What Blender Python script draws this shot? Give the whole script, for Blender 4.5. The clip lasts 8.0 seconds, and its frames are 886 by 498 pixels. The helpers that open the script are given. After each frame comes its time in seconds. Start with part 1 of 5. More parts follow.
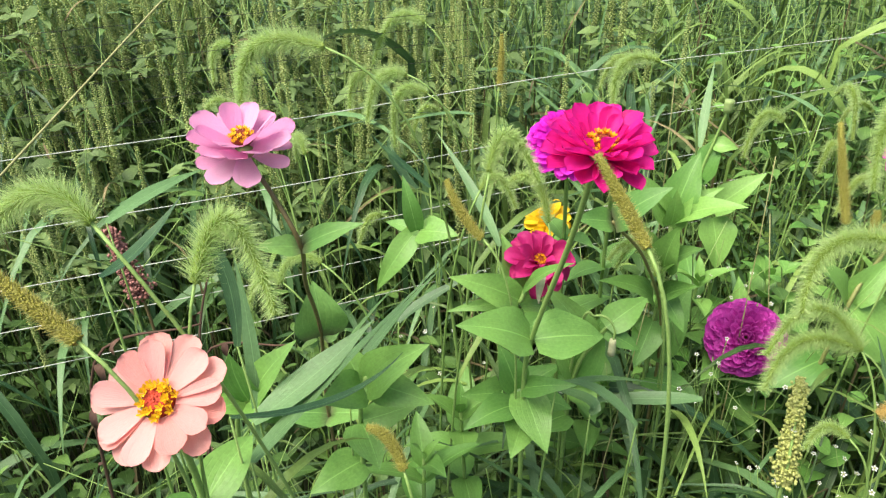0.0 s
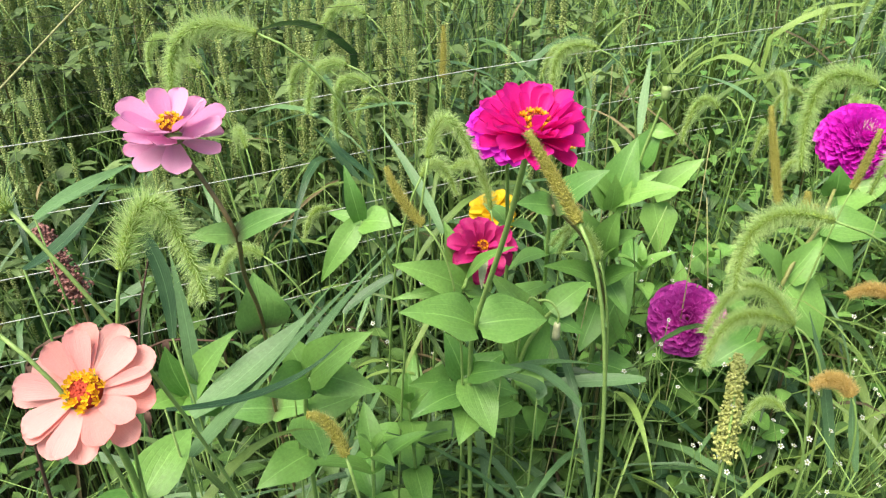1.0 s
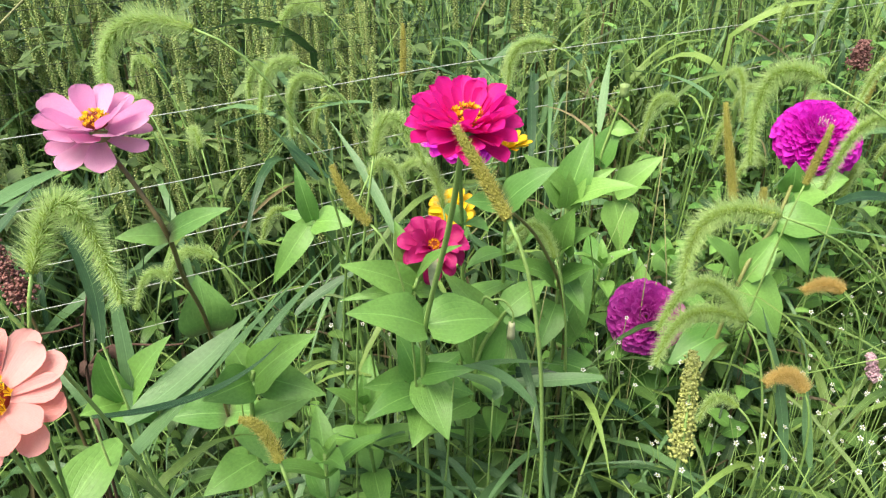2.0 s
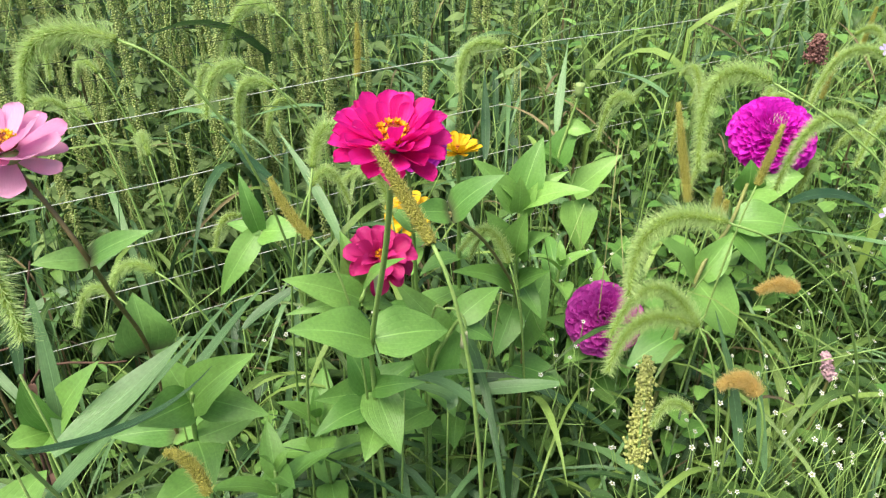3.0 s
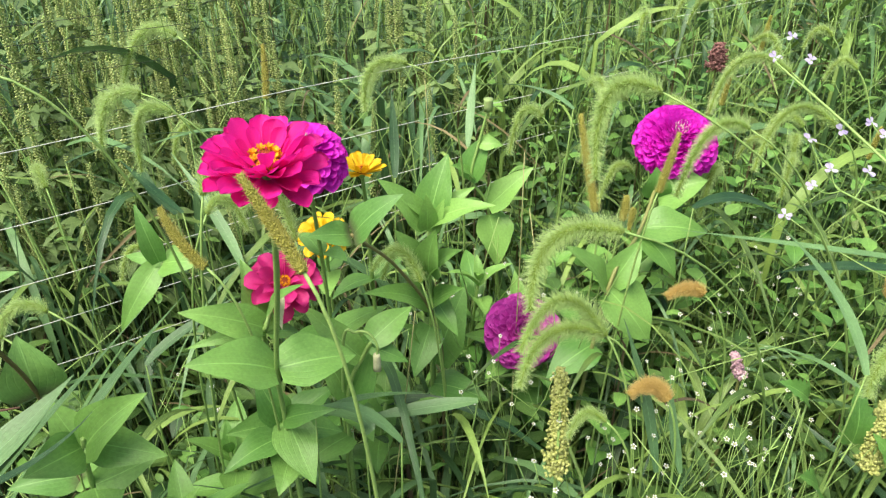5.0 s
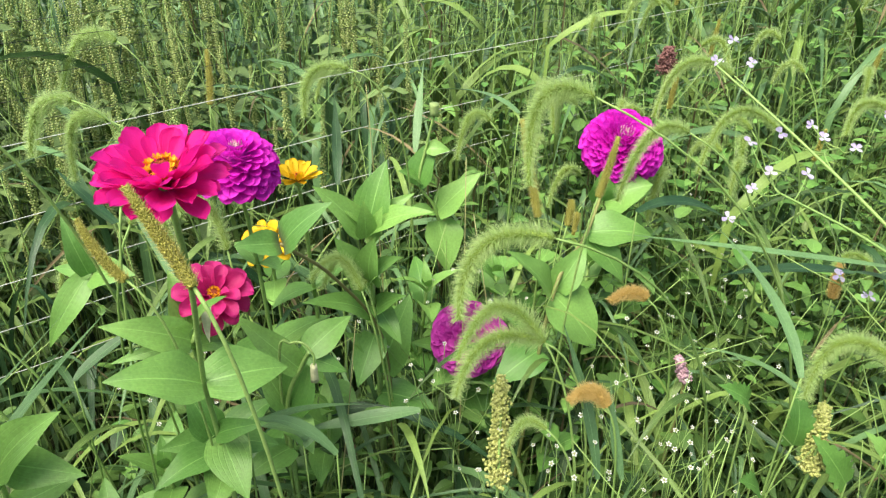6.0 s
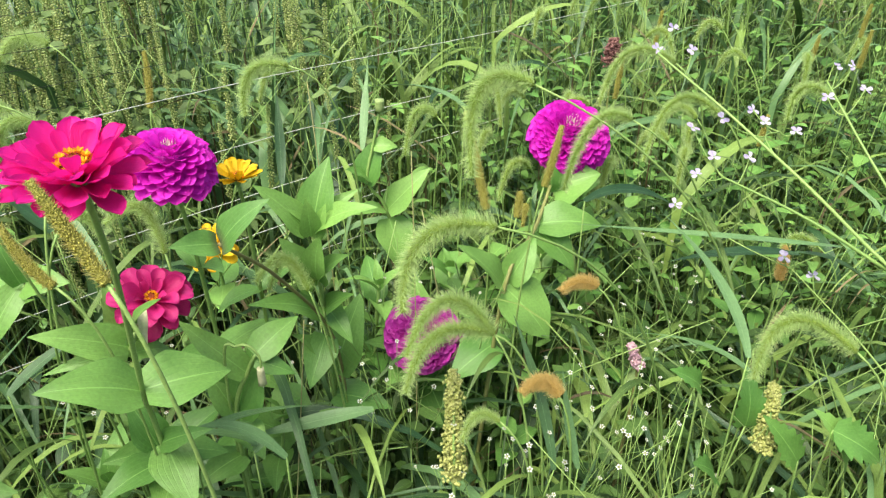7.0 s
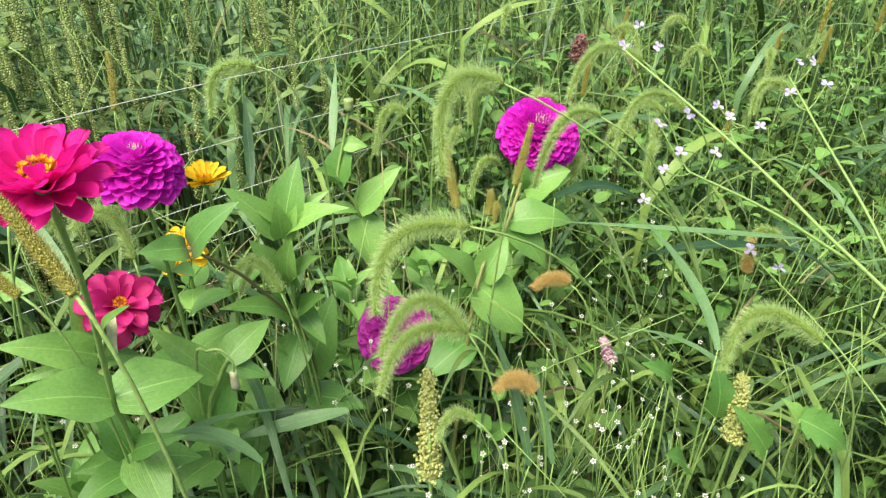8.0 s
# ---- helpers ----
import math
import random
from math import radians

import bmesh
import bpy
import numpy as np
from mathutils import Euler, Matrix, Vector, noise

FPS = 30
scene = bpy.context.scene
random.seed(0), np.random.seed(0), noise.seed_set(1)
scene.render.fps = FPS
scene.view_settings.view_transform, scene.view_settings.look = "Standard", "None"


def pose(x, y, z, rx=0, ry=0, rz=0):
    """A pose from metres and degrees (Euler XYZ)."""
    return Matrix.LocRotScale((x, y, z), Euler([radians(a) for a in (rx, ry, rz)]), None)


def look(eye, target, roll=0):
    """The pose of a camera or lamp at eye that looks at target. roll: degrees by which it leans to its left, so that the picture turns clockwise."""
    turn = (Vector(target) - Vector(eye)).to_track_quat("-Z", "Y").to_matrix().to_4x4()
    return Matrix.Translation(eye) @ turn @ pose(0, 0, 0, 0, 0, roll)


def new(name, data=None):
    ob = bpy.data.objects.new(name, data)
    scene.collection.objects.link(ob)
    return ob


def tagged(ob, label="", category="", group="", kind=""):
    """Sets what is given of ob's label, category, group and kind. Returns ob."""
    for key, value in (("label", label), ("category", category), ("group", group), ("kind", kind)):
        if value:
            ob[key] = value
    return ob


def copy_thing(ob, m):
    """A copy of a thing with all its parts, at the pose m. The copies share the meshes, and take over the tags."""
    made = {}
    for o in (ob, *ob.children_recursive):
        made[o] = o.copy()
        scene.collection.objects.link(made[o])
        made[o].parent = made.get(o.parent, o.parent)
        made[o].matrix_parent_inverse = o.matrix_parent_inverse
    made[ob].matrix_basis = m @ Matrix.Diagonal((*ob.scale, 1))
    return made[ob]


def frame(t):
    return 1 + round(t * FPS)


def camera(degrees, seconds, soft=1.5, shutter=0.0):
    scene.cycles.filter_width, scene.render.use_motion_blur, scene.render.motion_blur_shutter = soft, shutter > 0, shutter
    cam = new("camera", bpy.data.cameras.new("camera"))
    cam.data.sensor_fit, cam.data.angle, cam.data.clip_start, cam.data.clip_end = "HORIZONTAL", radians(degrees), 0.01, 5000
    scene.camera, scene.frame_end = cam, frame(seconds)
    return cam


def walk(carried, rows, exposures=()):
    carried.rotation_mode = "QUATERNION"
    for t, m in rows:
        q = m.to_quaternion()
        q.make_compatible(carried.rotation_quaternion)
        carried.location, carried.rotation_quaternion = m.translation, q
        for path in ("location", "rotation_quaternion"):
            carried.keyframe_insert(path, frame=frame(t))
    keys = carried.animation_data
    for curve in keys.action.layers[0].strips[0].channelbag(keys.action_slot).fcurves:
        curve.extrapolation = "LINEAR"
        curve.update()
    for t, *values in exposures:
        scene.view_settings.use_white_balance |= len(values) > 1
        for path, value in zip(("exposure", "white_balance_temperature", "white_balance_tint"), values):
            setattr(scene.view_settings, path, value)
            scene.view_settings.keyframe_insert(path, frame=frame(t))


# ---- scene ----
cam = camera(62.3, 8.0, soft=1.3)
PATH = [
    (0.0, 0.0068, 0.0113, 1.1477, 59.04, 0.61, 0.08),
    (0.5, 0.0130, 0.0150, 1.1428, 58.79, 0.40, -2.24),
    (1.0, 0.0179, 0.0068, 1.1380, 58.87, 0.03, -3.76),
    (1.5, 0.0311, 0.0062, 1.1283, 59.19, -0.15, -4.73),
    (3.0, 0.0787, 0.0329, 1.1379, 58.28, -0.20, -7.49),
    (3.5, 0.0927, 0.0295, 1.1362, 58.33, 0.20, -9.12),
    (4.0, 0.1068, 0.0269, 1.1275, 58.80, 0.55, -9.49),
    (5.5, 0.1239, 0.0406, 1.1407, 59.69, -0.53, -14.46),
    (6.0, 0.1540, 0.0386, 1.1353, 59.79, -0.45, -14.97),
    (6.5, 0.1743, 0.0408, 1.1267, 59.84, 0.05, -16.58),
    (7.0, 0.1723, 0.0378, 1.1227, 60.02, 0.04, -18.50),
    (7.5, 0.1653, 0.0421, 1.1255, 59.84, -0.59, -20.30),
    (8.0, 0.1722, 0.0388, 1.1257, 59.74, -0.16, -20.93),
]
walk(cam, [(t, pose(x, y, z, a, b, c)) for t, x, y, z, a, b, c in PATH], exposures=[(0.0, 1.04), (8.0, 1.04)])

# ---- world and sun: a bright, thinly overcast day ----
SUN_UP, SUN_ROUND = 64.0, 240.0
sky_world = bpy.data.worlds.new("sky")
scene.world = sky_world
sky_world.use_nodes = True
wn = sky_world.node_tree
sky_node = wn.nodes.new("ShaderNodeTexSky")
sky_node.sky_type = "NISHITA"
sky_node.sun_disc = False
sky_node.sun_elevation, sky_node.sun_rotation = radians(SUN_UP), radians(SUN_ROUND)
sky_node.air_density, sky_node.dust_density, sky_node.ozone_density = 1.0, 4.0, 0.6
wn.nodes["Background"].inputs["Strength"].default_value = 0.108
wn.links.new(sky_node.outputs["Color"], wn.nodes["Background"].inputs["Color"])
sun = new("sun", bpy.data.lights.new("sun", "SUN"))
sun.data.energy, sun.data.angle, sun.data.color = 3.4, radians(48), (1.0, 0.95, 0.82)
sun_way = Vector((math.sin(radians(SUN_ROUND)) * math.cos(radians(SUN_UP)), math.cos(radians(SUN_ROUND)) * math.cos(radians(SUN_UP)), math.sin(radians(SUN_UP))))
sun.matrix_world = look(sun_way * 20, (0, 0, 0))


# ---- materials ----
def leafy(name, dark, light, rough=0.5, glow=0.3, veins=0.0, grain=90.0, streak=0.0, spot=None):
    """A thin living surface: two tones by piece, mottling, long veins over its width, light passing through."""
    m = bpy.data.materials.new(name)
    m.use_nodes = True
    nt = m.node_tree
    N, L = nt.nodes, nt.links
    p = N["Principled BSDF"]
    out = N["Material Output"]
    info, geo, tc = N.new("ShaderNodeObjectInfo"), N.new("ShaderNodeNewGeometry"), N.new("ShaderNodeTexCoord")

    def calc(op, a, b):
        n = N.new("ShaderNodeMath")
        n.operation = op
        for s, q in zip(n.inputs, (a, b)):
            if hasattr(q, "links"):
                L.new(q, s)
            else:
                s.default_value = q
        return n.outputs[0]

    def mix(fac, a, b, kind="MIX"):
        n = N.new("ShaderNodeMix")
        n.data_type, n.blend_type = "RGBA", kind
        for s, q in ((n.inputs[0], fac), (n.inputs[6], a), (n.inputs[7], b)):
            if hasattr(q, "links"):
                L.new(q, s)
            else:
                s.default_value = q if isinstance(q, float) else (*q, 1)
        return n.outputs[2]

    pick = calc("FRACT", calc("ADD", info.outputs["Random"], geo.outputs["Random Per Island"]), 0.0)
    big = N.new("ShaderNodeTexNoise")
    big.inputs["Scale"].default_value, big.inputs["Detail"].default_value = grain * 0.25, 3
    fine = N.new("ShaderNodeTexNoise")
    fine.inputs["Scale"].default_value, fine.inputs["Detail"].default_value = grain * 4, 2
    L.new(tc.outputs["Object"], big.inputs["Vector"])
    L.new(tc.outputs["Object"], fine.inputs["Vector"])
    tone = calc("ADD", calc("MULTIPLY", pick, 0.95), calc("MULTIPLY", calc("SUBTRACT", big.outputs["Fac"], 0.45), 0.6))
    col = mix(tone, dark, light)
    shade = calc("ADD", calc("MULTIPLY", fine.outputs["Fac"], 0.5), 0.75)
    sc = N.new("ShaderNodeCombineColor")
    for s in sc.inputs:
        L.new(shade, s)
    col = mix(1.0, col, sc.outputs[0], "MULTIPLY")
    height = fine.outputs["Fac"]
    sep = N.new("ShaderNodeSeparateXYZ")
    L.new(tc.outputs["UV"], sep.inputs[0])
    side = calc("ABSOLUTE", calc("SUBTRACT", sep.outputs["Y"], 0.5), 0.0)
    if veins:
        rib = calc("LESS_THAN", side, 0.014)
        col = mix(calc("MULTIPLY", rib, 0.32), col, tuple(min(1.0, c * 1.7 + 0.05) for c in light))
        waves = calc("SINE", calc("MULTIPLY", calc("SUBTRACT", side, calc("MULTIPLY", sep.outputs["X"], 0.22)), 52.0), 0.0)
        lines = calc("POWER", calc("MAXIMUM", waves, 0.0), 8.0)
        col = mix(calc("MULTIPLY", lines, veins * 0.3), col, tuple(min(1.0, c * 1.5 + 0.03) for c in light))
        height = calc("SUBTRACT", calc("MULTIPLY", fine.outputs["Fac"], 0.4), calc("MULTIPLY", lines, veins))
    if streak:
        st = N.new("ShaderNodeTexNoise")
        st.inputs["Scale"].default_value = 1.0
        mp = N.new("ShaderNodeMapping")
        mp.inputs["Scale"].default_value = (1.2, 22.0, 1.0)
        L.new(tc.outputs["UV"], mp.inputs["Vector"])
        L.new(mp.outputs[0], st.inputs["Vector"])
        col = mix(calc("MULTIPLY", st.outputs["Fac"], streak), col, dark)
        height = st.outputs["Fac"]
    if spot:
        near = calc("MAXIMUM", calc("SUBTRACT", 1.0, calc("MULTIPLY", sep.outputs["X"], 5.0)), 0.0)
        col = mix(calc("MULTIPLY", near, 0.7), col, spot)
    bump = N.new("ShaderNodeBump")
    bump.inputs["Strength"].default_value, bump.inputs["Distance"].default_value = 0.35, 0.002
    L.new(height, bump.inputs["Height"])
    L.new(col, p.inputs["Base Color"])
    L.new(bump.outputs[0], p.inputs["Normal"])
    p.inputs["Roughness"].default_value = rough
    p.inputs["Specular IOR Level"].default_value = 0.35
    if glow:
        tr = N.new("ShaderNodeBsdfTranslucent")
        L.new(col, tr.inputs["Color"])
        ms = N.new("ShaderNodeMixShader")
        ms.inputs[0].default_value = glow
        L.new(p.outputs[0], ms.inputs[1])
        L.new(tr.outputs[0], ms.inputs[2])
        L.new(ms.outputs[0], out.inputs["Surface"])
    return m


M_LEAF = leafy("zinnia_leaf", (0.088, 0.220, 0.042), (0.205, 0.385, 0.085), 0.40, 0.2, 0.22)
M_SPOT = leafy("mildewed_leaf", (0.080, 0.200, 0.042), (0.180, 0.345, 0.085), 0.45, 0.2, 0.22, spot=(0.072, 0.036, 0.043))
M_BLUE = leafy("broad_grass", (0.018, 0.058, 0.020), (0.145, 0.270, 0.100), 0.36, 0.16, 0.3)
M_GRASS = leafy("meadow_grass", (0.018, 0.054, 0.012), (0.205, 0.315, 0.068), 0.42, 0.16, 0.3)
# Base set low: the shade among the weeds is partly in this colour
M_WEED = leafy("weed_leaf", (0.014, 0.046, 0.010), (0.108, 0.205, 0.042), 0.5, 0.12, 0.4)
M_STEM = leafy("green_stem", (0.18, 0.30, 0.075), (0.26, 0.39, 0.11), 0.5, 0.0)
M_DARKSTEM = leafy("purple_stem", (0.15, 0.11, 0.05), (0.22, 0.25, 0.075), 0.5, 0.0)
# Darker copy of M_STEM: shade low among the weeds is put into its colour
M_LOWSTEM = leafy("shade_toned_stem", (0.035, 0.075, 0.020), (0.10, 0.165, 0.042), 0.55, 0.0)
M_STRAW = leafy("straw", (0.259, 0.259, 0.101), (0.396, 0.396, 0.180), 0.6, 0.1)
M_SEED_G = leafy("foxtail_green", (0.24, 0.37, 0.055), (0.38, 0.50, 0.105), 0.6, 0.25, grain=500)
M_SEED_Y = leafy("foxtail_yellow", (0.288, 0.288, 0.043), (0.418, 0.396, 0.086), 0.6, 0.2, grain=500)
M_SEED_O = leafy("foxtail_tan", (0.52, 0.36, 0.09), (0.66, 0.50, 0.17), 0.6, 0.25, grain=500)
M_HAIR_G = leafy("bristle_green", (0.42, 0.59, 0.19), (0.60, 0.73, 0.34), 0.5, 0.45)
M_HAIR_Y = leafy("bristle_yellow", (0.446, 0.418, 0.101), (0.562, 0.518, 0.202), 0.5, 0.5)
M_HAIR_O = leafy("bristle_tan", (0.64, 0.48, 0.16), (0.76, 0.60, 0.28), 0.5, 0.5)
M_SPIKE = leafy("ragweed_bead", (0.34, 0.42, 0.13), (0.52, 0.59, 0.23), 0.6, 0.3)
M_AMAR = leafy("amaranth_seed", (0.38, 0.42, 0.11), (0.56, 0.58, 0.21), 0.7, 0.2, grain=400)
M_DOCK = leafy("dock_seed", (0.259, 0.101, 0.086), (0.418, 0.216, 0.180), 0.7, 0.2)
M_DOCKDARK = leafy("dark_dock_seed", (0.15, 0.06, 0.055), (0.30, 0.15, 0.13), 0.7, 0.1)
M_MAG = leafy("magenta_petal", (0.66, 0.008, 0.22), (0.90, 0.030, 0.42), 0.5, 0.42, streak=0.35)
M_PURP = leafy("purple_petal", (0.62, 0.012, 0.46), (0.80, 0.040, 0.68), 0.5, 0.42, streak=0.35)
M_PURPD = leafy("faded_purple_petal", (0.48, 0.035, 0.36), (0.80, 0.15, 0.66), 0.55, 0.4, streak=0.5)
M_RED = leafy("crimson_petal", (0.44, 0.010, 0.12), (0.72, 0.04, 0.27), 0.5, 0.38, streak=0.5)
M_PINK = leafy("pink_petal", (0.72, 0.27, 0.50), (0.86, 0.47, 0.68), 0.5, 0.42, streak=0.3)
M_PEACH = leafy("peach_petal", (0.74, 0.30, 0.27), (0.84, 0.47, 0.44), 0.5, 0.4, streak=0.3)
M_YEL = leafy("yellow_petal", (0.688, 0.400, 0.005), (0.760, 0.544, 0.016), 0.55, 0.25, streak=0.3)
M_FLORET = leafy("orange_floret", (0.720, 0.256, 0.004), (0.760, 0.416, 0.008), 0.55, 0.2)
M_PALE = leafy("pale_floret", (0.560, 0.320, 0.400), (0.680, 0.496, 0.496), 0.55, 0.2)
M_DISC = leafy("brown_disc", (0.176, 0.024, 0.008), (0.336, 0.064, 0.016), 0.7, 0.0, grain=500)
M_REDDISC = leafy("red_disc", (0.360, 0.032, 0.016), (0.528, 0.080, 0.032), 0.7, 0.0, grain=500)
M_PALEBUD = leafy("pale_bud", (0.432, 0.446, 0.245), (0.562, 0.562, 0.360), 0.6, 0.1)
M_WHITE = leafy("lilac_petal", (0.44, 0.36, 0.62), (0.64, 0.60, 0.74), 0.55, 0.3)
M_FLORETY = leafy("yellow_floret", (0.736, 0.384, 0.006), (0.768, 0.528, 0.016), 0.55, 0.2)
M_DEAD = leafy("dead_stem", (0.050, 0.025, 0.018), (0.115, 0.065, 0.043), 0.85, 0.0)
M_WHITER = leafy("daisy_petal", (0.600, 0.624, 0.560), (0.688, 0.704, 0.640), 0.55, 0.2)
M_TWINE = leafy("white_twine", (0.496, 0.512, 0.464), (0.656, 0.672, 0.608), 0.5, 0.0, grain=600)
M_BLACKWIRE = leafy("black_twine", (0.008, 0.010, 0.010), (0.024, 0.024, 0.024), 0.5, 0.0, grain=600)
M_POST = leafy("grey_post", (0.128, 0.112, 0.088), (0.224, 0.200, 0.160), 0.8, 0.0)
M_RAG = leafy("ragweed_leaf", (0.060, 0.105, 0.030), (0.175, 0.265, 0.085), 0.55, 0.2, 0.2)
M_DRY = leafy("dry_grass", (0.075, 0.060, 0.030), (0.22, 0.18, 0.085), 0.7, 0.1)
M_BUDGREEN = leafy("bud_green", (0.22, 0.33, 0.10), (0.36, 0.46, 0.18), 0.6, 0.1)
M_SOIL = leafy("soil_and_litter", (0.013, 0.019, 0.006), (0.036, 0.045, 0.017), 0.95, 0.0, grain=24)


# ---- building ----
class Build:
    """Vertices, faces and UVs of one mesh."""

    def __init__(self, at=(0, 0, 0)):
        self.v, self.f, self.t, self.at = [], [], [], Vector(at)

    def mesh(self, name):
        me = bpy.data.meshes.new(name)
        o = self.at
        me.from_pydata([(p[0] - o.x, p[1] - o.y, p[2] - o.z) for p in self.v], [], self.f)
        if self.t:
            layer = me.uv_layers.new(name="UVMap")
            idx = np.empty(len(me.loops), dtype=np.int32)
            me.loops.foreach_get("vertex_index", idx)
            layer.data.foreach_set("uv", np.array(self.t, dtype=np.float32)[idx].ravel())
        me.polygons.foreach_set("use_smooth", np.ones(len(me.polygons), dtype=bool))
        me.update()
        return me


def part(name, b, material, parent, label=""):
    me = b if isinstance(b, bpy.types.Mesh) else b.mesh(name)
    if not me.materials:
        me.materials.append(material)
    ob = new(name, me)
    ob.parent = parent
    return tagged(ob, label)


def root_of(name, at, label, category, group=""):
    ob = new(name)
    ob.location = at
    ob.empty_display_size = 0.02
    return tagged(ob, label, category, group)


def stuff(name, b, material, label, category):
    me = b.mesh(name)
    me.materials.append(material)
    return tagged(new(name, me), label, category, kind="stuff")


def arc(a, m, c, n):
    """n + 1 points on the parabola from a through m to c."""
    a, m, c = Vector(a), Vector(m), Vector(c)
    k = 2 * m - (a + c) / 2
    return [a * (1 - t) ** 2 + k * 2 * t * (1 - t) + c * t * t for t in (i / n for i in range(n + 1))]


def smooth(points, n):
    """A smooth line through the points, n steps to each span."""
    P = [Vector(p) for p in points]
    P = [P[0] * 2 - P[1]] + P + [P[-1] * 2 - P[-2]]
    line = []
    for i in range(1, len(P) - 2):
        a, b, c, d = P[i - 1:i + 3]
        for j in range(n):
            t = j / n
            line.append(0.5 * (2 * b + (c - a) * t + (2 * a - 5 * b + 4 * c - d) * t * t + (3 * b - a - 3 * c + d) * t ** 3))
    return line + [P[-2]]


def tube(b, pts, radii, n=6):
    k = len(pts)
    first = len(b.v)
    for i, p in enumerate(pts):
        way = (pts[min(i + 1, k - 1)] - pts[max(i - 1, 0)]).normalized()
        x = way.cross(Vector((0.31, 0.87, 0.38))).normalized()
        y = way.cross(x)
        r = radii[0] + (radii[1] - radii[0]) * i / (k - 1)
        for j in range(n):
            q = 2 * math.pi * j / n
            b.v.append(p + x * (r * math.cos(q)) + y * (r * math.sin(q)))
            b.t.append((i / (k - 1), j / n))
    for i in range(k - 1):
        for j in range(n):
            s = first + i * n
            b.f.append((s + j, s + (j + 1) % n, s + n + (j + 1) % n, s + n + j))
    b.f.append(tuple(range(first + n - 1, first - 1, -1)))
    b.f.append(tuple(range(first + (k - 1) * n, first + k * n)))


def ribbon(b, pts, wide, fold=0.25, twist=0.0, blunt=0.0):
    """A grass blade along the points: creased on its middle, tapering to its tip."""
    k = len(pts)
    first = len(b.v)
    for i, p in enumerate(pts):
        t = i / (k - 1)
        way = (pts[min(i + 1, k - 1)] - pts[max(i - 1, 0)]).normalized()
        side = way.cross(Vector((0, 0, 1)))
        if side.length < 0.05:
            side = way.cross(Vector((0.3, 1, 0)))
        side.normalize()
        if twist:
            side = Matrix.Rotation(twist * (0.3 + t), 3, way) @ side
        up = side.cross(way)
        w = wide * 0.5 * (0.32 + 2.5 * t * (1 - t)) * (1.0 - t ** 3 * (1 - blunt)) + 0.0003
        b.v += [p - side * w + up * (w * fold), p, p + side * w + up * (w * fold)]
        b.t += [(t, 0), (t, 0.5), (t, 1)]
    for i in range(k - 1):
        s = first + i * 3
        b.f += [(s, s + 1, s + 4, s + 3), (s + 1, s + 2, s + 5, s + 4)]


def leaf(b, base, way, long, wide, droop=0.4, fold=0.3, n=7, cols=4, shape=0.6, roll=0.0, wavy=0.06, rng=random):
    """A pointed oval leaf from its base, arching over and folded on its midrib."""
    way = Vector(way).normalized()
    side = way.cross(Vector((0, 0, 1)))
    if side.length < 0.05:
        side = way.cross(Vector((0.4, 1, 0)))
    side.normalize()
    side = Matrix.Rotation(roll, 3, way) @ side
    up = side.cross(way)
    first = len(b.v)
    ph = rng.uniform(0, 6)
    p = Vector(base)
    for i in range(n + 1):
        t = i / n
        ang = droop * (t * 1.6 - 0.35)
        d = way * math.cos(ang) - up * math.sin(ang)
        if i:
            p = p + d * (long / n)
        nrm = up * math.cos(ang) + way * math.sin(ang)
        w = wide * 0.5 * max(math.sin(math.pi * min(1.0, (t * 0.985 + 0.012) ** shape)), 0.0) ** 0.85
        for j in range(cols + 1):
            s = 2 * j / cols - 1
            lift = abs(s) ** 1.3 * fold * w + wavy * w * math.sin(ph + t * 9 + s * 2) * abs(s)
            b.v.append(p + side * (s * w) + nrm * lift)
            b.t.append((t, (s + 1) / 2))
    c = cols + 1
    for i in range(n):
        for j in range(cols):
            s = first + i * c + j
            b.f.append((s, s + 1, s + c + 1, s + c))


def bead(b, p, way, r, long):
    """A small seed: an eight-sided double cone."""
    x = way.cross(Vector((0.29, 0.41, 0.86))).normalized()
    y = way.cross(x)
    s = len(b.v)
    b.v += [p - way * long * 0.5, p + x * r, p + y * r, p - x * r, p - y * r, p + way * long * 0.5]
    b.t += [(0, 0.5), (0.5, 0), (0.5, 0.3), (0.5, 0.6), (0.5, 1), (1, 0.5)]
    for i in range(4):
        q, w = s + 1 + i, s + 1 + (i + 1) % 4
        b.f += [(s, w, q), (s + 5, q, w)]


def facing(at, way):
    """A pose at a point whose z axis points that way."""
    return Matrix.Translation(at) @ Vector(way).to_track_quat("Z", "Y").to_matrix().to_4x4()


# ---- ground ----
g = Build()
for i in range(41):
    for j in range(41):
        x, y = (((k / 20 - 1) ** 3) * 400 + (k / 20 - 1) * 3 for k in (i, j))
        h = 0.03 * noise.noise(Vector((x * 1.7, y * 1.7, 0))) if abs(x) < 6 and abs(y) < 6 else 0.0
        g.v.append((x, y, h - 0.02))
        g.t.append((i / 40, j / 40))
for i in range(40):
    for j in range(40):
        s = i * 41 + j
        g.f.append((s, s + 41, s + 42, s + 1))
ground_mesh = g.mesh("ground")
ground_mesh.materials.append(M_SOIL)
tagged(new("ground", ground_mesh), "dark soil with plant litter under the meadow", "ground", kind="structure")


# ---- fence of thin horizontal twine behind the flowers ----
def fence_y(x):
    return 1.02 + 0.4 * x


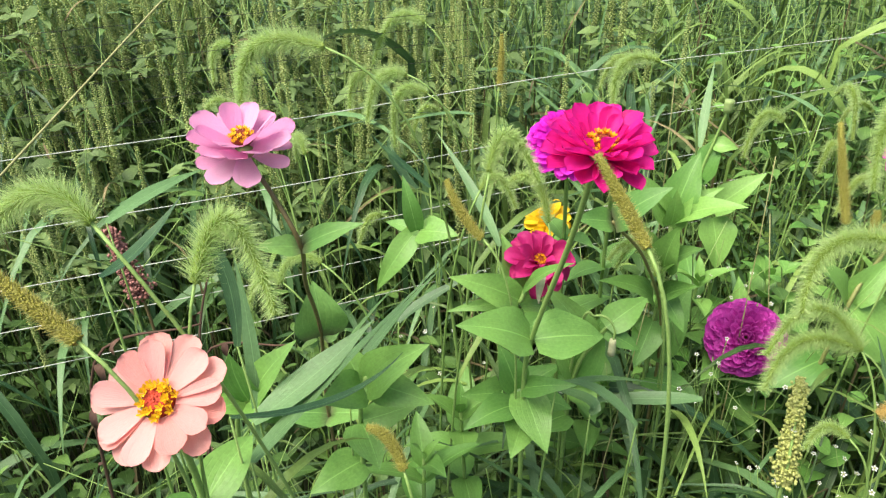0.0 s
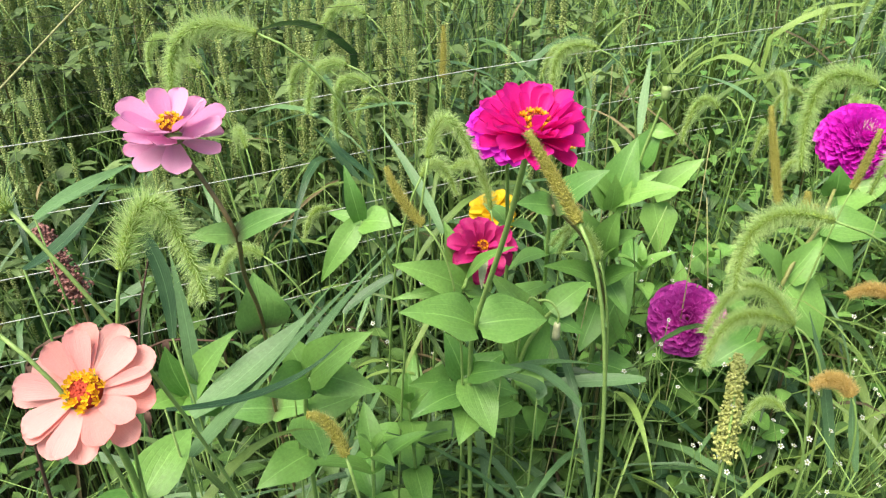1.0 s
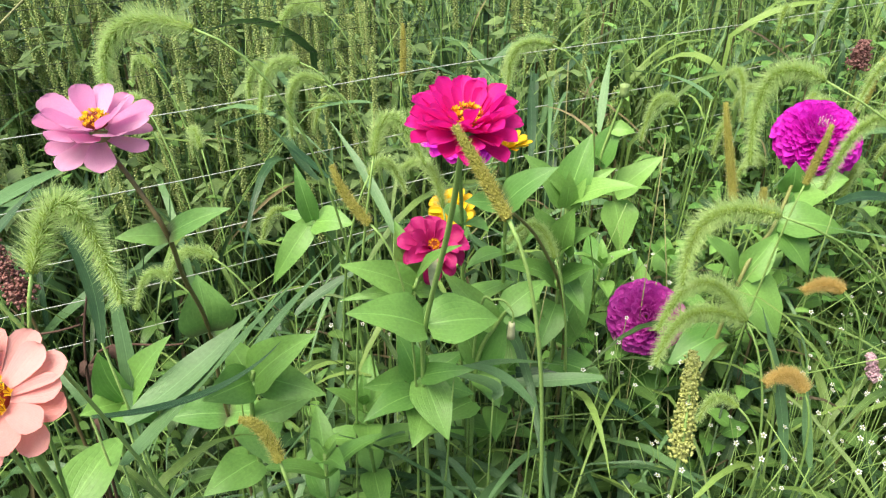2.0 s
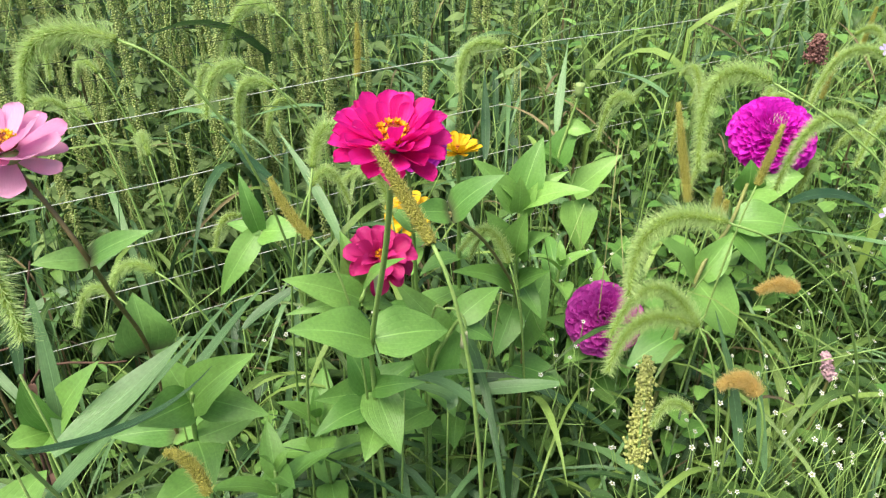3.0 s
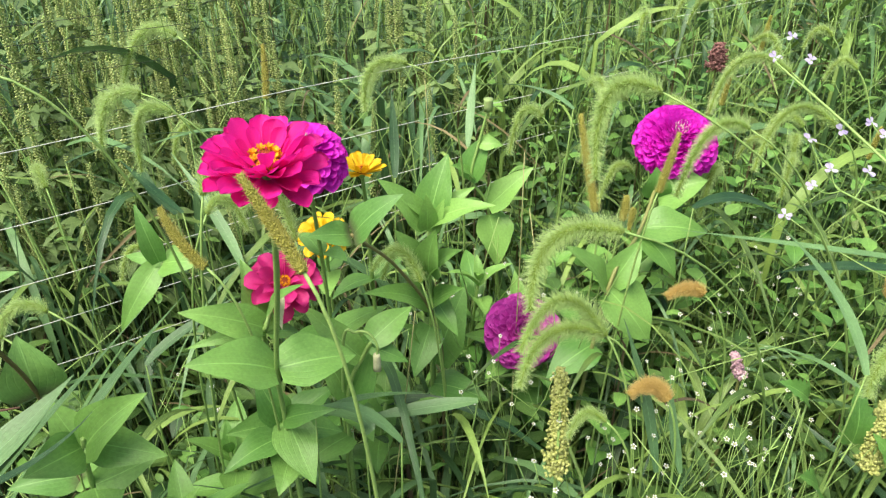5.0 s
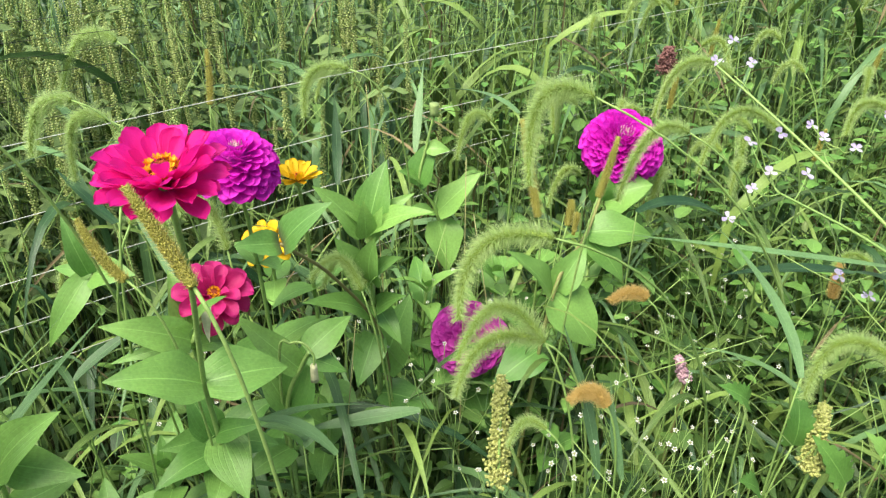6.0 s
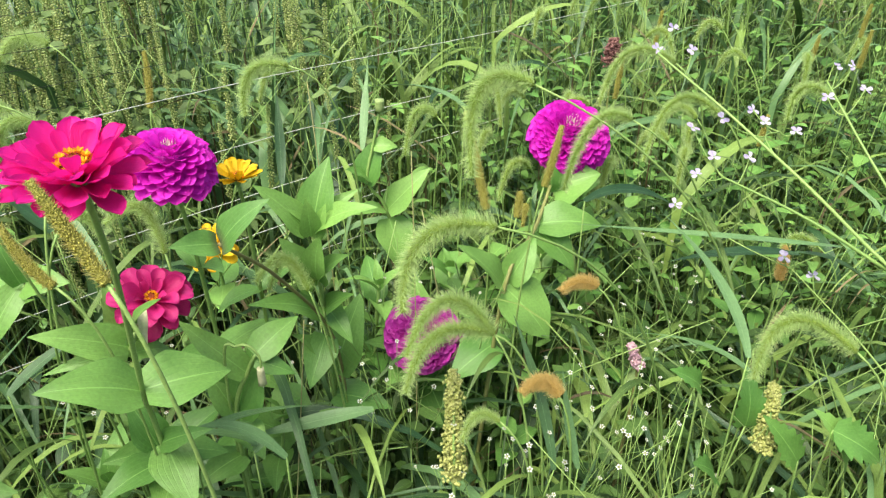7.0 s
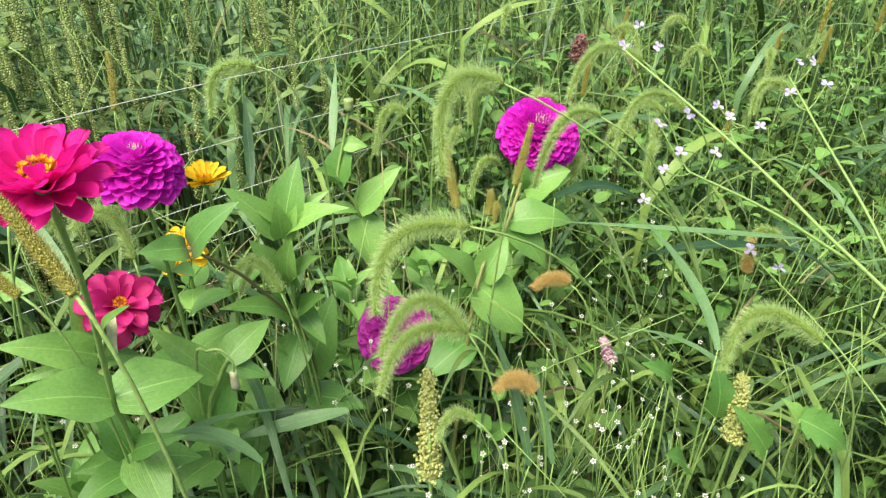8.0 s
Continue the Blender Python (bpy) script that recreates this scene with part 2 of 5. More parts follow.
fence = root_of("wire_fence", (-4.0, fence_y(-4.0), 0), "low fence of white and black horizontal wires in tall weeds", "fence")
for x in (-4.0, 5.0):
    b = Build((-4.0, fence_y(-4.0), 0))
    tube(b, [Vector((x, fence_y(x), z)) for z in (-0.15, 0.5, 1.15)], (0.02, 0.018), 8)
    part("post", b, M_POST, fence, "weathered post")
for z in (0.795, 0.705, 0.625, 0.56, 0.49):
    b = Build((-4.0, fence_y(-4.0), 0))
    tube(b, [Vector((x, fence_y(x), z + 0.006 * math.sin(x * 2.1 + z * 9) + 0.003 * math.sin(x * 7))) for x in np.linspace(-4, 5, 60)], (0.0006, 0.0006), 5)
    part("wire", b, M_TWINE, fence, "white twisted wire")
for i in range(6):
    z = 0.82 + 0.024 * i
    b = Build((-4.0, fence_y(-4.0), 0))
    tube(b, [Vector((x, fence_y(x) + 0.004, z + 0.005 * math.sin(x * 2.5 + i))) for x in np.linspace(-4, 5, 50)], (0.0004, 0.0004), 4)
    part("black_wire", b, M_BLACKWIRE, fence, "thin black wire")


# ---- zinnias ----
def petal_mesh(name, material, wide, cup, curl, seed, notch=0.03, back=0.0):
    """A strap-shaped petal of length 1 along x, rounded at its tip."""
    rng = random.Random(seed)
    b = Build()
    n, c = 6, 4
    ph = rng.uniform(0, 6)
    steps = (0.0, 0.22, 0.46, 0.70, 0.87, 0.965, 1.0)
    for i, t in enumerate(steps):
        w = wide * 0.5 * (0.42 + 0.58 * min(1, t * 1.6) ** 0.9) * math.sqrt(max(0.03, 1 - max(0, (t - 0.6) / 0.4) ** 3.2))
        for j in range(c + 1):
            s = 2 * j / c - 1
            x = t - 0.03 * t ** 5 * s * s - notch * (t > 0.99) * (1 - abs(s)) + 0.006 * math.sin(ph + s * 4) * t
            z = cup * w * s * s * 1.4 + curl * t * t - back * max(0, t - 0.7) ** 2 * 4 + 0.014 * math.sin(ph + t * 5 + s * 2) * t
            b.v.append((x, s * w, z))
            b.t.append((t, (s + 1) / 2))
    for i in range(n):
        for j in range(c):
            s = i * (c + 1) + j
            b.f.append((s, s + 1, s + c + 2, s + c + 1))
    me = b.mesh(name)
    me.materials.append(material)
    return me


def turned(r, z, az, el, size, lean=0.0, stretch=1.0):
    return Matrix.Rotation(az, 4, "Z") @ Matrix.Translation((r, 0, z)) @ Matrix.Rotation(-el, 4, "Y") @ Matrix.Rotation(lean, 4, "X") @ Matrix.Diagonal((size, size * stretch, size, 1))


def bloom(plant, head, way, size, rings, petal, seed, disc=None, floret=None, center=0.22, rise=0.0, wide=0.36, cup=0.3, curl=0.1, back=0.0, notch=0.03):
    """A flower head: calyx, petals in rings of (how many, elevation, length), disc and florets. size is its radius."""
    rng = random.Random(seed)
    b = Build()
    R = size * center
    tube(b, [Vector((0, 0, z)) for z in (-0.30 * size, -0.18 * size, -0.02 * size)], (R * 0.35, R * 1.02), 10)
    flower = part("flower", b, M_STEM, plant, "scaly green calyx")
    flower.matrix_basis = facing(Vector(head) - plant.location, way)
    shapes = [petal_mesh("petal", petal, wide * rng.uniform(0.9, 1.1), cup * rng.uniform(0.7, 1.3), curl + rng.uniform(-0.06, 0.06), seed * 10 + k, notch, back) for k in range(4)]
    for row, (count, el, long) in enumerate(rings):
        for i in range(count):
            az = 2 * math.pi * (i + 0.5 * (row % 2) + rng.uniform(-0.24, 0.24)) / count
            ob = part("petal", shapes[rng.randrange(4)], petal, flower)
            ob.matrix_basis = turned(R * (0.95 - 0.05 * row), rise * size * row / len(rings), az, radians(el + rng.uniform(-9, 9)), size * long * rng.uniform(0.86, 1.06) * (1 - center * 0.6), rng.uniform(-0.28, 0.28), rng.uniform(0.9, 1.12))
    if disc:
        b = Build()
        top = rise * size * 0.8
        pts = [Vector((0, 0, top - 0.3 * R)), Vector((0, 0, top + 0.25 * R)), Vector((0, 0, top + 0.45 * R))]
        tube(b, pts, (R * 0.95, R * 0.5), 12)
        for i in range(60):
            q, rr = i * 2.39996, R * 0.75 * math.sqrt(i / 60)
            bead(b, Vector((rr * math.cos(q), rr * math.sin(q), top + 0.5 * R - rr * 0.25)), Vector((0, 0, 1)), R * 0.07, R * 0.3)
        part("flower_center", b, disc, flower, "domed brown-red disc")
        b = Build()
        for i in range(26):
            q = i * 2.39996
            rr = R * (0.62 + 0.5 * (i % 3) / 3)
            c = Vector((rr * math.cos(q), rr * math.sin(q), top + R * (0.62 - 0.2 * (i % 3))))
            for k in range(5):
                a = k * 1.2566 + i
                tip = c + Vector((math.cos(a), math.sin(a), 0.45)) * R * 0.26
                sd = Vector((-math.sin(a), math.cos(a), 0)) * R * 0.085
                s = len(b.v)
                b.v += [c - Vector((0, 0, R * 0.2)), c + (tip - c) * 0.6 + sd, tip, c + (tip - c) * 0.6 - sd]
                b.t += [(0, 0.5), (0.5, 0), (1, 0.5), (0.5, 1)]
                b.f.append((s, s + 1, s + 2, s + 3))
        part("floret_ring", b, floret, flower, "ring of small star-shaped florets")
    return flower


def pompon(plant, head, way, size, petal, seed, count=120, floret=None, flat=0.72, wide=0.62, cup=0.35, curl=-0.10, fine=1.0):
    """A fully double head: petals spiralling over a dome from a tight middle."""
    rng = random.Random(seed)
    b = Build()
    R = size * 0.58
    pts = [Vector((0, 0, size * z)) for z in (-0.42, -0.3, -0.05)]
    tube(b, pts, (size * 0.12, R * 0.8), 10)
    flower = part("flower", b, M_STEM, plant, "green calyx under the petals")
    flower.matrix_basis = facing(Vector(head) - plant.location, way)
    b = Build()
    for i in range(7):
        th = radians(5 + 17 * i)
        for j in range(14):
            b.v.append((R * 0.86 * math.sin(th) * math.cos(j * 0.4488), R * 0.86 * math.sin(th) * math.sin(j * 0.4488), R * 0.86 * math.cos(th) * flat))
            b.t.append((0.5, j / 14))
    for i in range(6):
        for j in range(14):
            b.f.append((i * 14 + j, i * 14 + (j + 1) % 14, i * 14 + 14 + (j + 1) % 14, i * 14 + 14 + j))
    part("flower_core", b, petal, flower, "packed inner petals")
    shapes = [petal_mesh("petal", petal, wide * rng.uniform(0.85, 1.15), cup * rng.uniform(0.6, 1.4), curl + rng.uniform(-0.1, 0.1), seed * 10 + k, 0.02) for k in range(5)]
    for i in range(count):
        s = ((i + 3) / (count + 2)) ** 0.62
        th = s * radians(102)
        el = radians(84) - s * radians(100) + rng.uniform(-0.14, 0.14)
        size_i = size * fine * (0.26 + 0.32 * s) * rng.uniform(0.88, 1.12)
        ob = part("petal", shapes[rng.randrange(5)], petal, flower)
        ob.matrix_basis = turned(R * math.sin(th) * 0.92, R * math.cos(th) * flat, i * 2.39996 + rng.uniform(-0.1, 0.1), el, size_i, rng.uniform(-0.3, 0.3))
    if floret:
        b = Build()
        for i in range(26):
            q, rr = i * 2.39996, size * 0.17 * math.sqrt(i / 26)
            bead(b, Vector((rr * math.cos(q), rr * math.sin(q), R * flat + size * 0.11)), Vector((rr * math.cos(q) * 8, rr * math.sin(q) * 8, 1)).normalized(), size * 0.018, size * 0.22)
        part("floret_ring", b, floret, flower, "pale narrow florets")
    return flower


def zinnia(label, line, nodes, thick=0.0021, stem=M_STEM, leaf_mat=M_LEAF, seed=1, group="zinnias"):
    """The stem through the points from the ground up, with opposite pairs of leaves at (share of the stem, turn, length, width, pitch)."""
    rng = random.Random(seed)
    plant = root_of("zinnia", line[0], label, "flower", group)
    pts = smooth(line, 6)
    b = Build(line[0])
    tube(b, pts, (thick * 1.4, thick), 8)
    part("stem", b, stem, plant)
    for share, turn, long, wide, pitch in nodes:
        goal = line[0][2] + share * (line[-1][2] - line[0][2])
        k = next((i for i in range(len(pts) - 1) if pts[i + 1].z >= goal), len(pts) - 2)
        p = pts[k].lerp(pts[k + 1], min(1.0, (goal - pts[k].z) / max(1e-6, pts[k + 1].z - pts[k].z)))
        for half in (0, 180):
            a = radians(turn + half + rng.uniform(-9, 9))
            e = radians(pitch + rng.uniform(-9, 9))
            b = Build(line[0])
            size = rng.uniform(0.88, 1.1)
            leaf(b, p, (math.cos(a) * math.cos(e), math.sin(a) * math.cos(e), math.sin(e)), long * size, wide * size * 1.14, rng.uniform(0.25, 0.75), rng.uniform(0.15, 0.45), rng=rng, roll=rng.uniform(-0.3, 0.3))
            part("leaf", b, leaf_mat, plant)
    return plant


def set_leaf(plant, base, tip, wide, material, rng, teeth=0.0):
    """A clasping, pointed zinnia leaf from its base to its tip, bowed upwards and folded a little on its midrib."""
    base, tip = Vector(base), Vector(tip)
    way = (tip - base).normalized()
    long = (tip - base).length
    up = Vector((rng.uniform(-0.2, 0.2), -0.52, 0.85))
    up = (up - way * up.dot(way)).normalized()
    up = Matrix.Rotation(rng.uniform(-0.3, 0.3), 3, way) @ up
    side = way.cross(up)
    b = Build(plant.location)
    wide *= 1.18
    bow, fold, ph, hook = rng.uniform(0.05, 0.13), rng.uniform(0.12, 0.34), rng.uniform(0, 6), rng.uniform(-0.06, 0.06)
    n, c = (28 if teeth else 11), 6
    for i in range(n + 1):
        t = i / n
        w = wide * 0.5 * (0.66 + 0.34 * math.sin(min(1.0, t / 0.30) * math.pi / 2)) * (1 - max(0.0, (t - 0.30) / 0.70) ** 1.4) * (1 + teeth * ((t * 7) % 1.0 - 0.5)) + 0.0002
        p = base + way * (long * t) + up * (bow * long * 4 * t * (1 - t)) + side * (hook * long * t * t)
        for j in range(c + 1):
            q = 2 * j / c - 1
            lift = fold * w * abs(q) ** 1.2 + 0.09 * w * math.sin(ph + t * 11 + q * 1.5) * q * q
            b.v.append(p + side * (q * w) + up * lift)
            b.t.append((t, (q + 1) / 2))
    for i in range(n):
        for j in range(c):
            k = i * (c + 1) + j
            b.f.append((k, k + 1, k + c + 2, k + c + 1))
    return part("leaf", b, material, plant)


def sprout(label, line, leaves, seed, thick=0.0021, stem=M_STEM, leaf_mat=M_LEAF, group="zinnia shoots"):
    """A zinnia stem through the points, with leaves given as (base, tip, width)."""
    plant = zinnia(label, line, [], thick, stem, leaf_mat, seed, group)
    rng = random.Random(seed)
    for base, tip, wide in leaves:
        set_leaf(plant, base, tip, wide, leaf_mat, rng)
    return plant


def leafy_top(at, root, seed, size=1.0, label="flowerless zinnia shoot with crowded bright green leaves"):
    """A shoot that has no flower yet: leaf pairs crowding towards its tip."""
    rng = random.Random(seed)
    at, root = Vector(at), Vector(root)
    h = at.z - root.z
    tilt0 = rng.uniform(0, 180)
    nodes = []
    for i, down in enumerate((0.0, 0.012, 0.035, 0.075, 0.13, 0.20)):
        share = 1 - down / h
        nodes.append((min(share, 0.999), tilt0 + 90 * i, size * (0.035, 0.06, 0.08, 0.085, 0.08, 0.075)[i], size * (0.012, 0.022, 0.031, 0.035, 0.034, 0.03)[i], (72, 55, 38, 22, 8, -5)[i]))
    return zinnia(label, [root, root.lerp(at, 0.5) + Vector((rng.uniform(-0.02, 0.02), rng.uniform(-0.02, 0.02), 0)), at], nodes, 0.0022 * size, seed=seed, group="zinnia shoots")


plant = sprout("tall zinnia with a ruffled magenta flower and orange middle", [(0.095, 0.64, 0), (0.090, 0.61, 0.40), (0.084, 0.590, 0.63), (0.085, 0.558, 0.721), (0.098, 0.49, 0.86), (0.102, 0.440, 0.955)], (
    ((0.083, 0.556, 0.721), (0.013, 0.535, 0.753), 0.040),
    ((0.087, 0.556, 0.722), (0.156, 0.570, 0.711), 0.042),
    ((0.082, 0.590, 0.630), (0.133, 0.560, 0.666), 0.019),
    ((0.086, 0.600, 0.619), (0.102, 0.540, 0.587), 0.037),
    ((0.086, 0.600, 0.613), (0.139, 0.600, 0.595), 0.028),
    ((0.078, 0.600, 0.620), (0.060, 0.620, 0.666), 0.029),
    ((0.080, 0.605, 0.594), (0.020, 0.570, 0.594), 0.030),
    ((0.087, 0.605, 0.581), (0.069, 0.550, 0.571), 0.035)), 11, group="zinnias")
bloom(plant, (0.102, 0.434, 0.961), (0.03, -0.20, 0.98), 0.0335, ((11, -5, 1.0), (12, 8, 1.06), (12, 24, 1.04), (10, 38, 0.95), (7, 50, 0.62)), M_MAG, 3, M_DISC, M_FLORET, 0.31, 0.30, 0.56, 0.35, 0.14, 0.0, 0.0)

plant = zinnia("zinnia with a domed purple-pink double flower", [(0.16, 0.78, 0), (0.15, 0.76, 0.4), (0.140, 0.735, 0.70), (0.131, 0.712, 0.845)],
               [(0.72, 30, 0.08, 0.035, 10), (0.86, 120, 0.06, 0.026, 20), (0.55, 60, 0.08, 0.035, 0)], seed=12)
pompon(plant, (0.131, 0.709, 0.852), (0.14, -0.30, 0.94), 0.040, M_PURP, 4, 170, M_PALE, 0.85, 0.75)

plant = sprout("zinnia with a large purple-pink double flower", [(0.42, 0.72, 0), (0.45, 0.715, 0.4), (0.479, 0.720, 0.641), (0.549, 0.790, 0.673), (0.606, 0.860, 0.707), (0.637, 0.892, 0.735)], (
    ((0.605, 0.855, 0.690), (0.663, 0.830, 0.714), 0.057),
    ((0.600, 0.850, 0.690), (0.596, 0.850, 0.735), 0.034),
    ((0.560, 0.805, 0.670), (0.643, 0.780, 0.663), 0.046),
    ((0.486, 0.728, 0.640), (0.529, 0.750, 0.688), 0.033),
    ((0.476, 0.720, 0.640), (0.416, 0.720, 0.708), 0.037),
    ((0.482, 0.724, 0.636), (0.527, 0.690, 0.568), 0.063),
    ((0.556, 0.800, 0.665), (0.596, 0.760, 0.616), 0.038),
    ((0.468, 0.718, 0.56), (0.40, 0.70, 0.53), 0.045)), 13, 0.0021, M_DARKSTEM, group="zinnias")
pompon(plant, (0.640, 0.889, 0.750), (-0.12, -0.50, 0.86), 0.060, M_PURP, 5, 340, M_PALE, 0.78, 0.75, fine=0.78)

plant = sprout("zinnia with a low faded purple pompon flower", [(0.40, 0.86, 0), (0.40, 0.84, 0.3), (0.405, 0.81, 0.50), (0.392, 0.775, 0.552)], (
    ((0.403, 0.805, 0.500), (0.330, 0.740, 0.505), 0.056),
    ((0.400, 0.810, 0.490), (0.313, 0.780, 0.550), 0.037),
    ((0.407, 0.805, 0.500), (0.498, 0.750, 0.495), 0.050),
    ((0.406, 0.812, 0.500), (0.401, 0.850, 0.598), 0.043),
    ((0.402, 0.81, 0.46), (0.410, 0.72, 0.417), 0.050)), 14, group="zinnias")
pompon(plant, (0.386, 0.757, 0.564), (-0.30, -0.70, 0.62), 0.045, M_PURPD, 6, 210, None, 0.55, 0.75, 0.5, 0.16)

plant = sprout("zinnia with a crimson-pink flower and small orange middle", [(0.10, 0.72, 0), (0.09, 0.69, 0.35), (0.074, 0.63, 0.69), (0.078, 0.60, 0.735), (0.092, 0.632, 0.752)], (
    ((0.076, 0.602, 0.734), (0.009, 0.590, 0.775), 0.028),
    ((0.073, 0.620, 0.715), (0.062, 0.650, 0.782), 0.030),
    ((0.079, 0.598, 0.745), (0.117, 0.550, 0.813), 0.016),
    ((0.076, 0.610, 0.725), (0.005, 0.600, 0.723), 0.013),
    ((0.078, 0.602, 0.727), (0.109, 0.620, 0.710), 0.020),
    ((0.082, 0.66, 0.56), (0.02, 0.63, 0.58), 0.034),
    ((0.083, 0.66, 0.555), (0.14, 0.69, 0.58), 0.034)), 15, group="zinnias")
tagged(set_leaf(plant, (0.096, 0.590, 0.777), (0.091, 0.585, 0.742), 0.007, M_PALEBUD, random.Random(3)), "withered pale leaf")
bloom(plant, (0.098, 0.635, 0.758), (0.16, -0.50, 0.85), 0.036, ((9, -8, 1.0), (8, 12, 0.98), (7, 32, 0.84), (5, 52, 0.5)), M_RED, 7, M_DISC, M_FLORET, 0.18, 0.1, 0.6, 0.5, 0.1, 0.5, 0.05)

plant = zinnia("zinnia with an open yellow flower", [(0.17, 0.99, 0), (0.16, 0.98, 0.35), (0.155, 0.95, 0.57), (0.150, 0.934, 0.632)],
               [(0.9, 80, 0.07, 0.035, 20), (0.66, 20, 0.08, 0.036, 5)], seed=16)
bloom(plant, (0.150, 0.930, 0.640), (-0.15, -0.6, 0.78), 0.035, ((9, 2, 1.0), (8, 24, 0.95), (6, 50, 0.75)), M_YEL, 8, M_DISC, M_FLORET, 0.2, 0.08, 0.5, 0.35, 0.1, 0.3, 0.06)

plant = zinnia("zinnia with a small cupped yellow flower", [(0.21, 0.82, 0), (0.205, 0.80, 0.4), (0.195, 0.765, 0.73), (0.190, 0.750, 0.808)],
               [(0.82, 30, 0.06, 0.026, 20), (0.62, 120, 0.08, 0.034, 5)], seed=17)
bloom(plant, (0.190, 0.748, 0.814), (0.12, -0.10, 0.98), 0.026, ((11, 22, 1.0), (9, 38, 0.9), (6, 55, 0.7)), M_YEL, 9, M_DISC, M_FLORET, 0.24, 0.08, 0.42, 0.3, 0.05)

plant = sprout("zinnia with a pale pink flower on a purplish stem", [(-0.13, 0.72, 0), (-0.135, 0.69, 0.35), (-0.133, 0.640, 0.561), (-0.117, 0.580, 0.713), (-0.114, 0.530, 0.802), (-0.100, 0.470, 0.875), (-0.114, 0.472, 0.912), (-0.133, 0.482, 0.941)], (
    ((-0.099, 0.470, 0.876), (-0.052, 0.460, 0.900), 0.016),
    ((-0.101, 0.470, 0.875), (-0.132, 0.460, 0.881), 0.015),
    ((-0.117, 0.580, 0.709), (-0.120, 0.592, 0.766), 0.044),
    ((-0.115, 0.580, 0.705), (-0.096, 0.590, 0.718), 0.015),
    ((-0.133, 0.650, 0.54), (-0.08, 0.62, 0.57), 0.034),
    ((-0.133, 0.650, 0.54), (-0.20, 0.64, 0.55), 0.034)), 18, 0.0016, M_DARKSTEM, M_SPOT, "zinnias")
bloom(plant, (-0.135, 0.485, 0.944), (0.04, -0.20, 0.97), 0.0375, ((9, -9, 0.92), (9, 14, 1.0), (6, 34, 0.86)), M_PINK, 10, M_DISC, M_FLORETY, 0.22, 0.40, 0.62, 0.2, 0.1, 0.0)

plant = zinnia("zinnia with an open salmon-peach flower and yellow ring", [(-0.19, 0.42, 0), (-0.18, 0.40, 0.45), (-0.16, 0.35, 0.75), (-0.151, 0.313, 0.864)],
               [(0.86, 60, 0.06, 0.03, 20), (0.72, 150, 0.075, 0.036, 10), (0.55, 60, 0.085, 0.04, 0)], seed=19)
bloom(plant, (-0.148, 0.305, 0.878), (-0.05, -0.58, 0.81), 0.0350, ((10, -5, 1.02), (9, 7, 0.98)), M_PEACH, 12, M_REDDISC, M_FLORETY, 0.30, 0.06, 0.62, 0.2, 0.04)

sprout("bushy flowerless zinnia shoot with crowded bright green leaves", [(0.28, 0.80, 0), (0.275, 0.785, 0.40), (0.270, 0.765, 0.56), (0.262, 0.745, 0.678), (0.257, 0.730, 0.762)], (
    ((0.260, 0.735, 0.756), (0.285, 0.760, 0.821), 0.036),
    ((0.263, 0.730, 0.754), (0.321, 0.690, 0.789), 0.026),
    ((0.251, 0.730, 0.752), (0.204, 0.730, 0.815), 0.030),
    ((0.266, 0.738, 0.760), (0.311, 0.740, 0.789), 0.016),
    ((0.255, 0.735, 0.760), (0.208, 0.740, 0.805), 0.014)), 41)
plant = sprout("upright zinnia shoot with a dense rosette of leaves at its tip", [(0.27, 0.79, 0), (0.27, 0.775, 0.40), (0.264, 0.752, 0.62), (0.257, 0.727, 0.75)], (
    ((0.255, 0.725, 0.748), (0.251, 0.715, 0.797), 0.020),
    ((0.259, 0.725, 0.744), (0.273, 0.720, 0.786), 0.016),
    ((0.259, 0.735, 0.685), (0.264, 0.720, 0.751), 0.034),
    ((0.258, 0.738, 0.680), (0.292, 0.710, 0.724), 0.028),
    ((0.256, 0.742, 0.673), (0.222, 0.750, 0.738), 0.036),
    ((0.264, 0.750, 0.628), (0.294, 0.710, 0.676), 0.027),
    ((0.258, 0.750, 0.629), (0.179, 0.720, 0.684), 0.028),
    ((0.264, 0.755, 0.595), (0.232, 0.710, 0.556), 0.035),
    ((0.272, 0.765, 0.525), (0.316, 0.800, 0.623), 0.045),
    ((0.266, 0.752, 0.641), (0.287, 0.710, 0.608), 0.023),
    ((0.268, 0.765, 0.540), (0.222, 0.740, 0.613), 0.030),
    ((0.270, 0.768, 0.490), (0.335, 0.720, 0.492), 0.039)), 42)
sprout("leafy zinnia shoot with broad upright leaves beside a drooping bud", [(0.155, 0.70, 0), (0.15, 0.68, 0.40), (0.150, 0.660, 0.582), (0.170, 0.653, 0.645), (0.179, 0.650, 0.664)], (
    ((0.150, 0.660, 0.581), (0.179, 0.680, 0.659), 0.046),
    ((0.178, 0.650, 0.664), (0.226, 0.680, 0.683), 0.030),
    ((0.178, 0.650, 0.657), (0.216, 0.640, 0.640), 0.018),
    ((0.168, 0.655, 0.640), (0.110, 0.680, 0.701), 0.027),
    ((0.150, 0.660, 0.586), (0.120, 0.680, 0.648), 0.026),
    ((0.152, 0.660, 0.569), (0.173, 0.620, 0.552), 0.030),
    ((0.150, 0.668, 0.52), (0.095, 0.64, 0.51), 0.034)), 43)
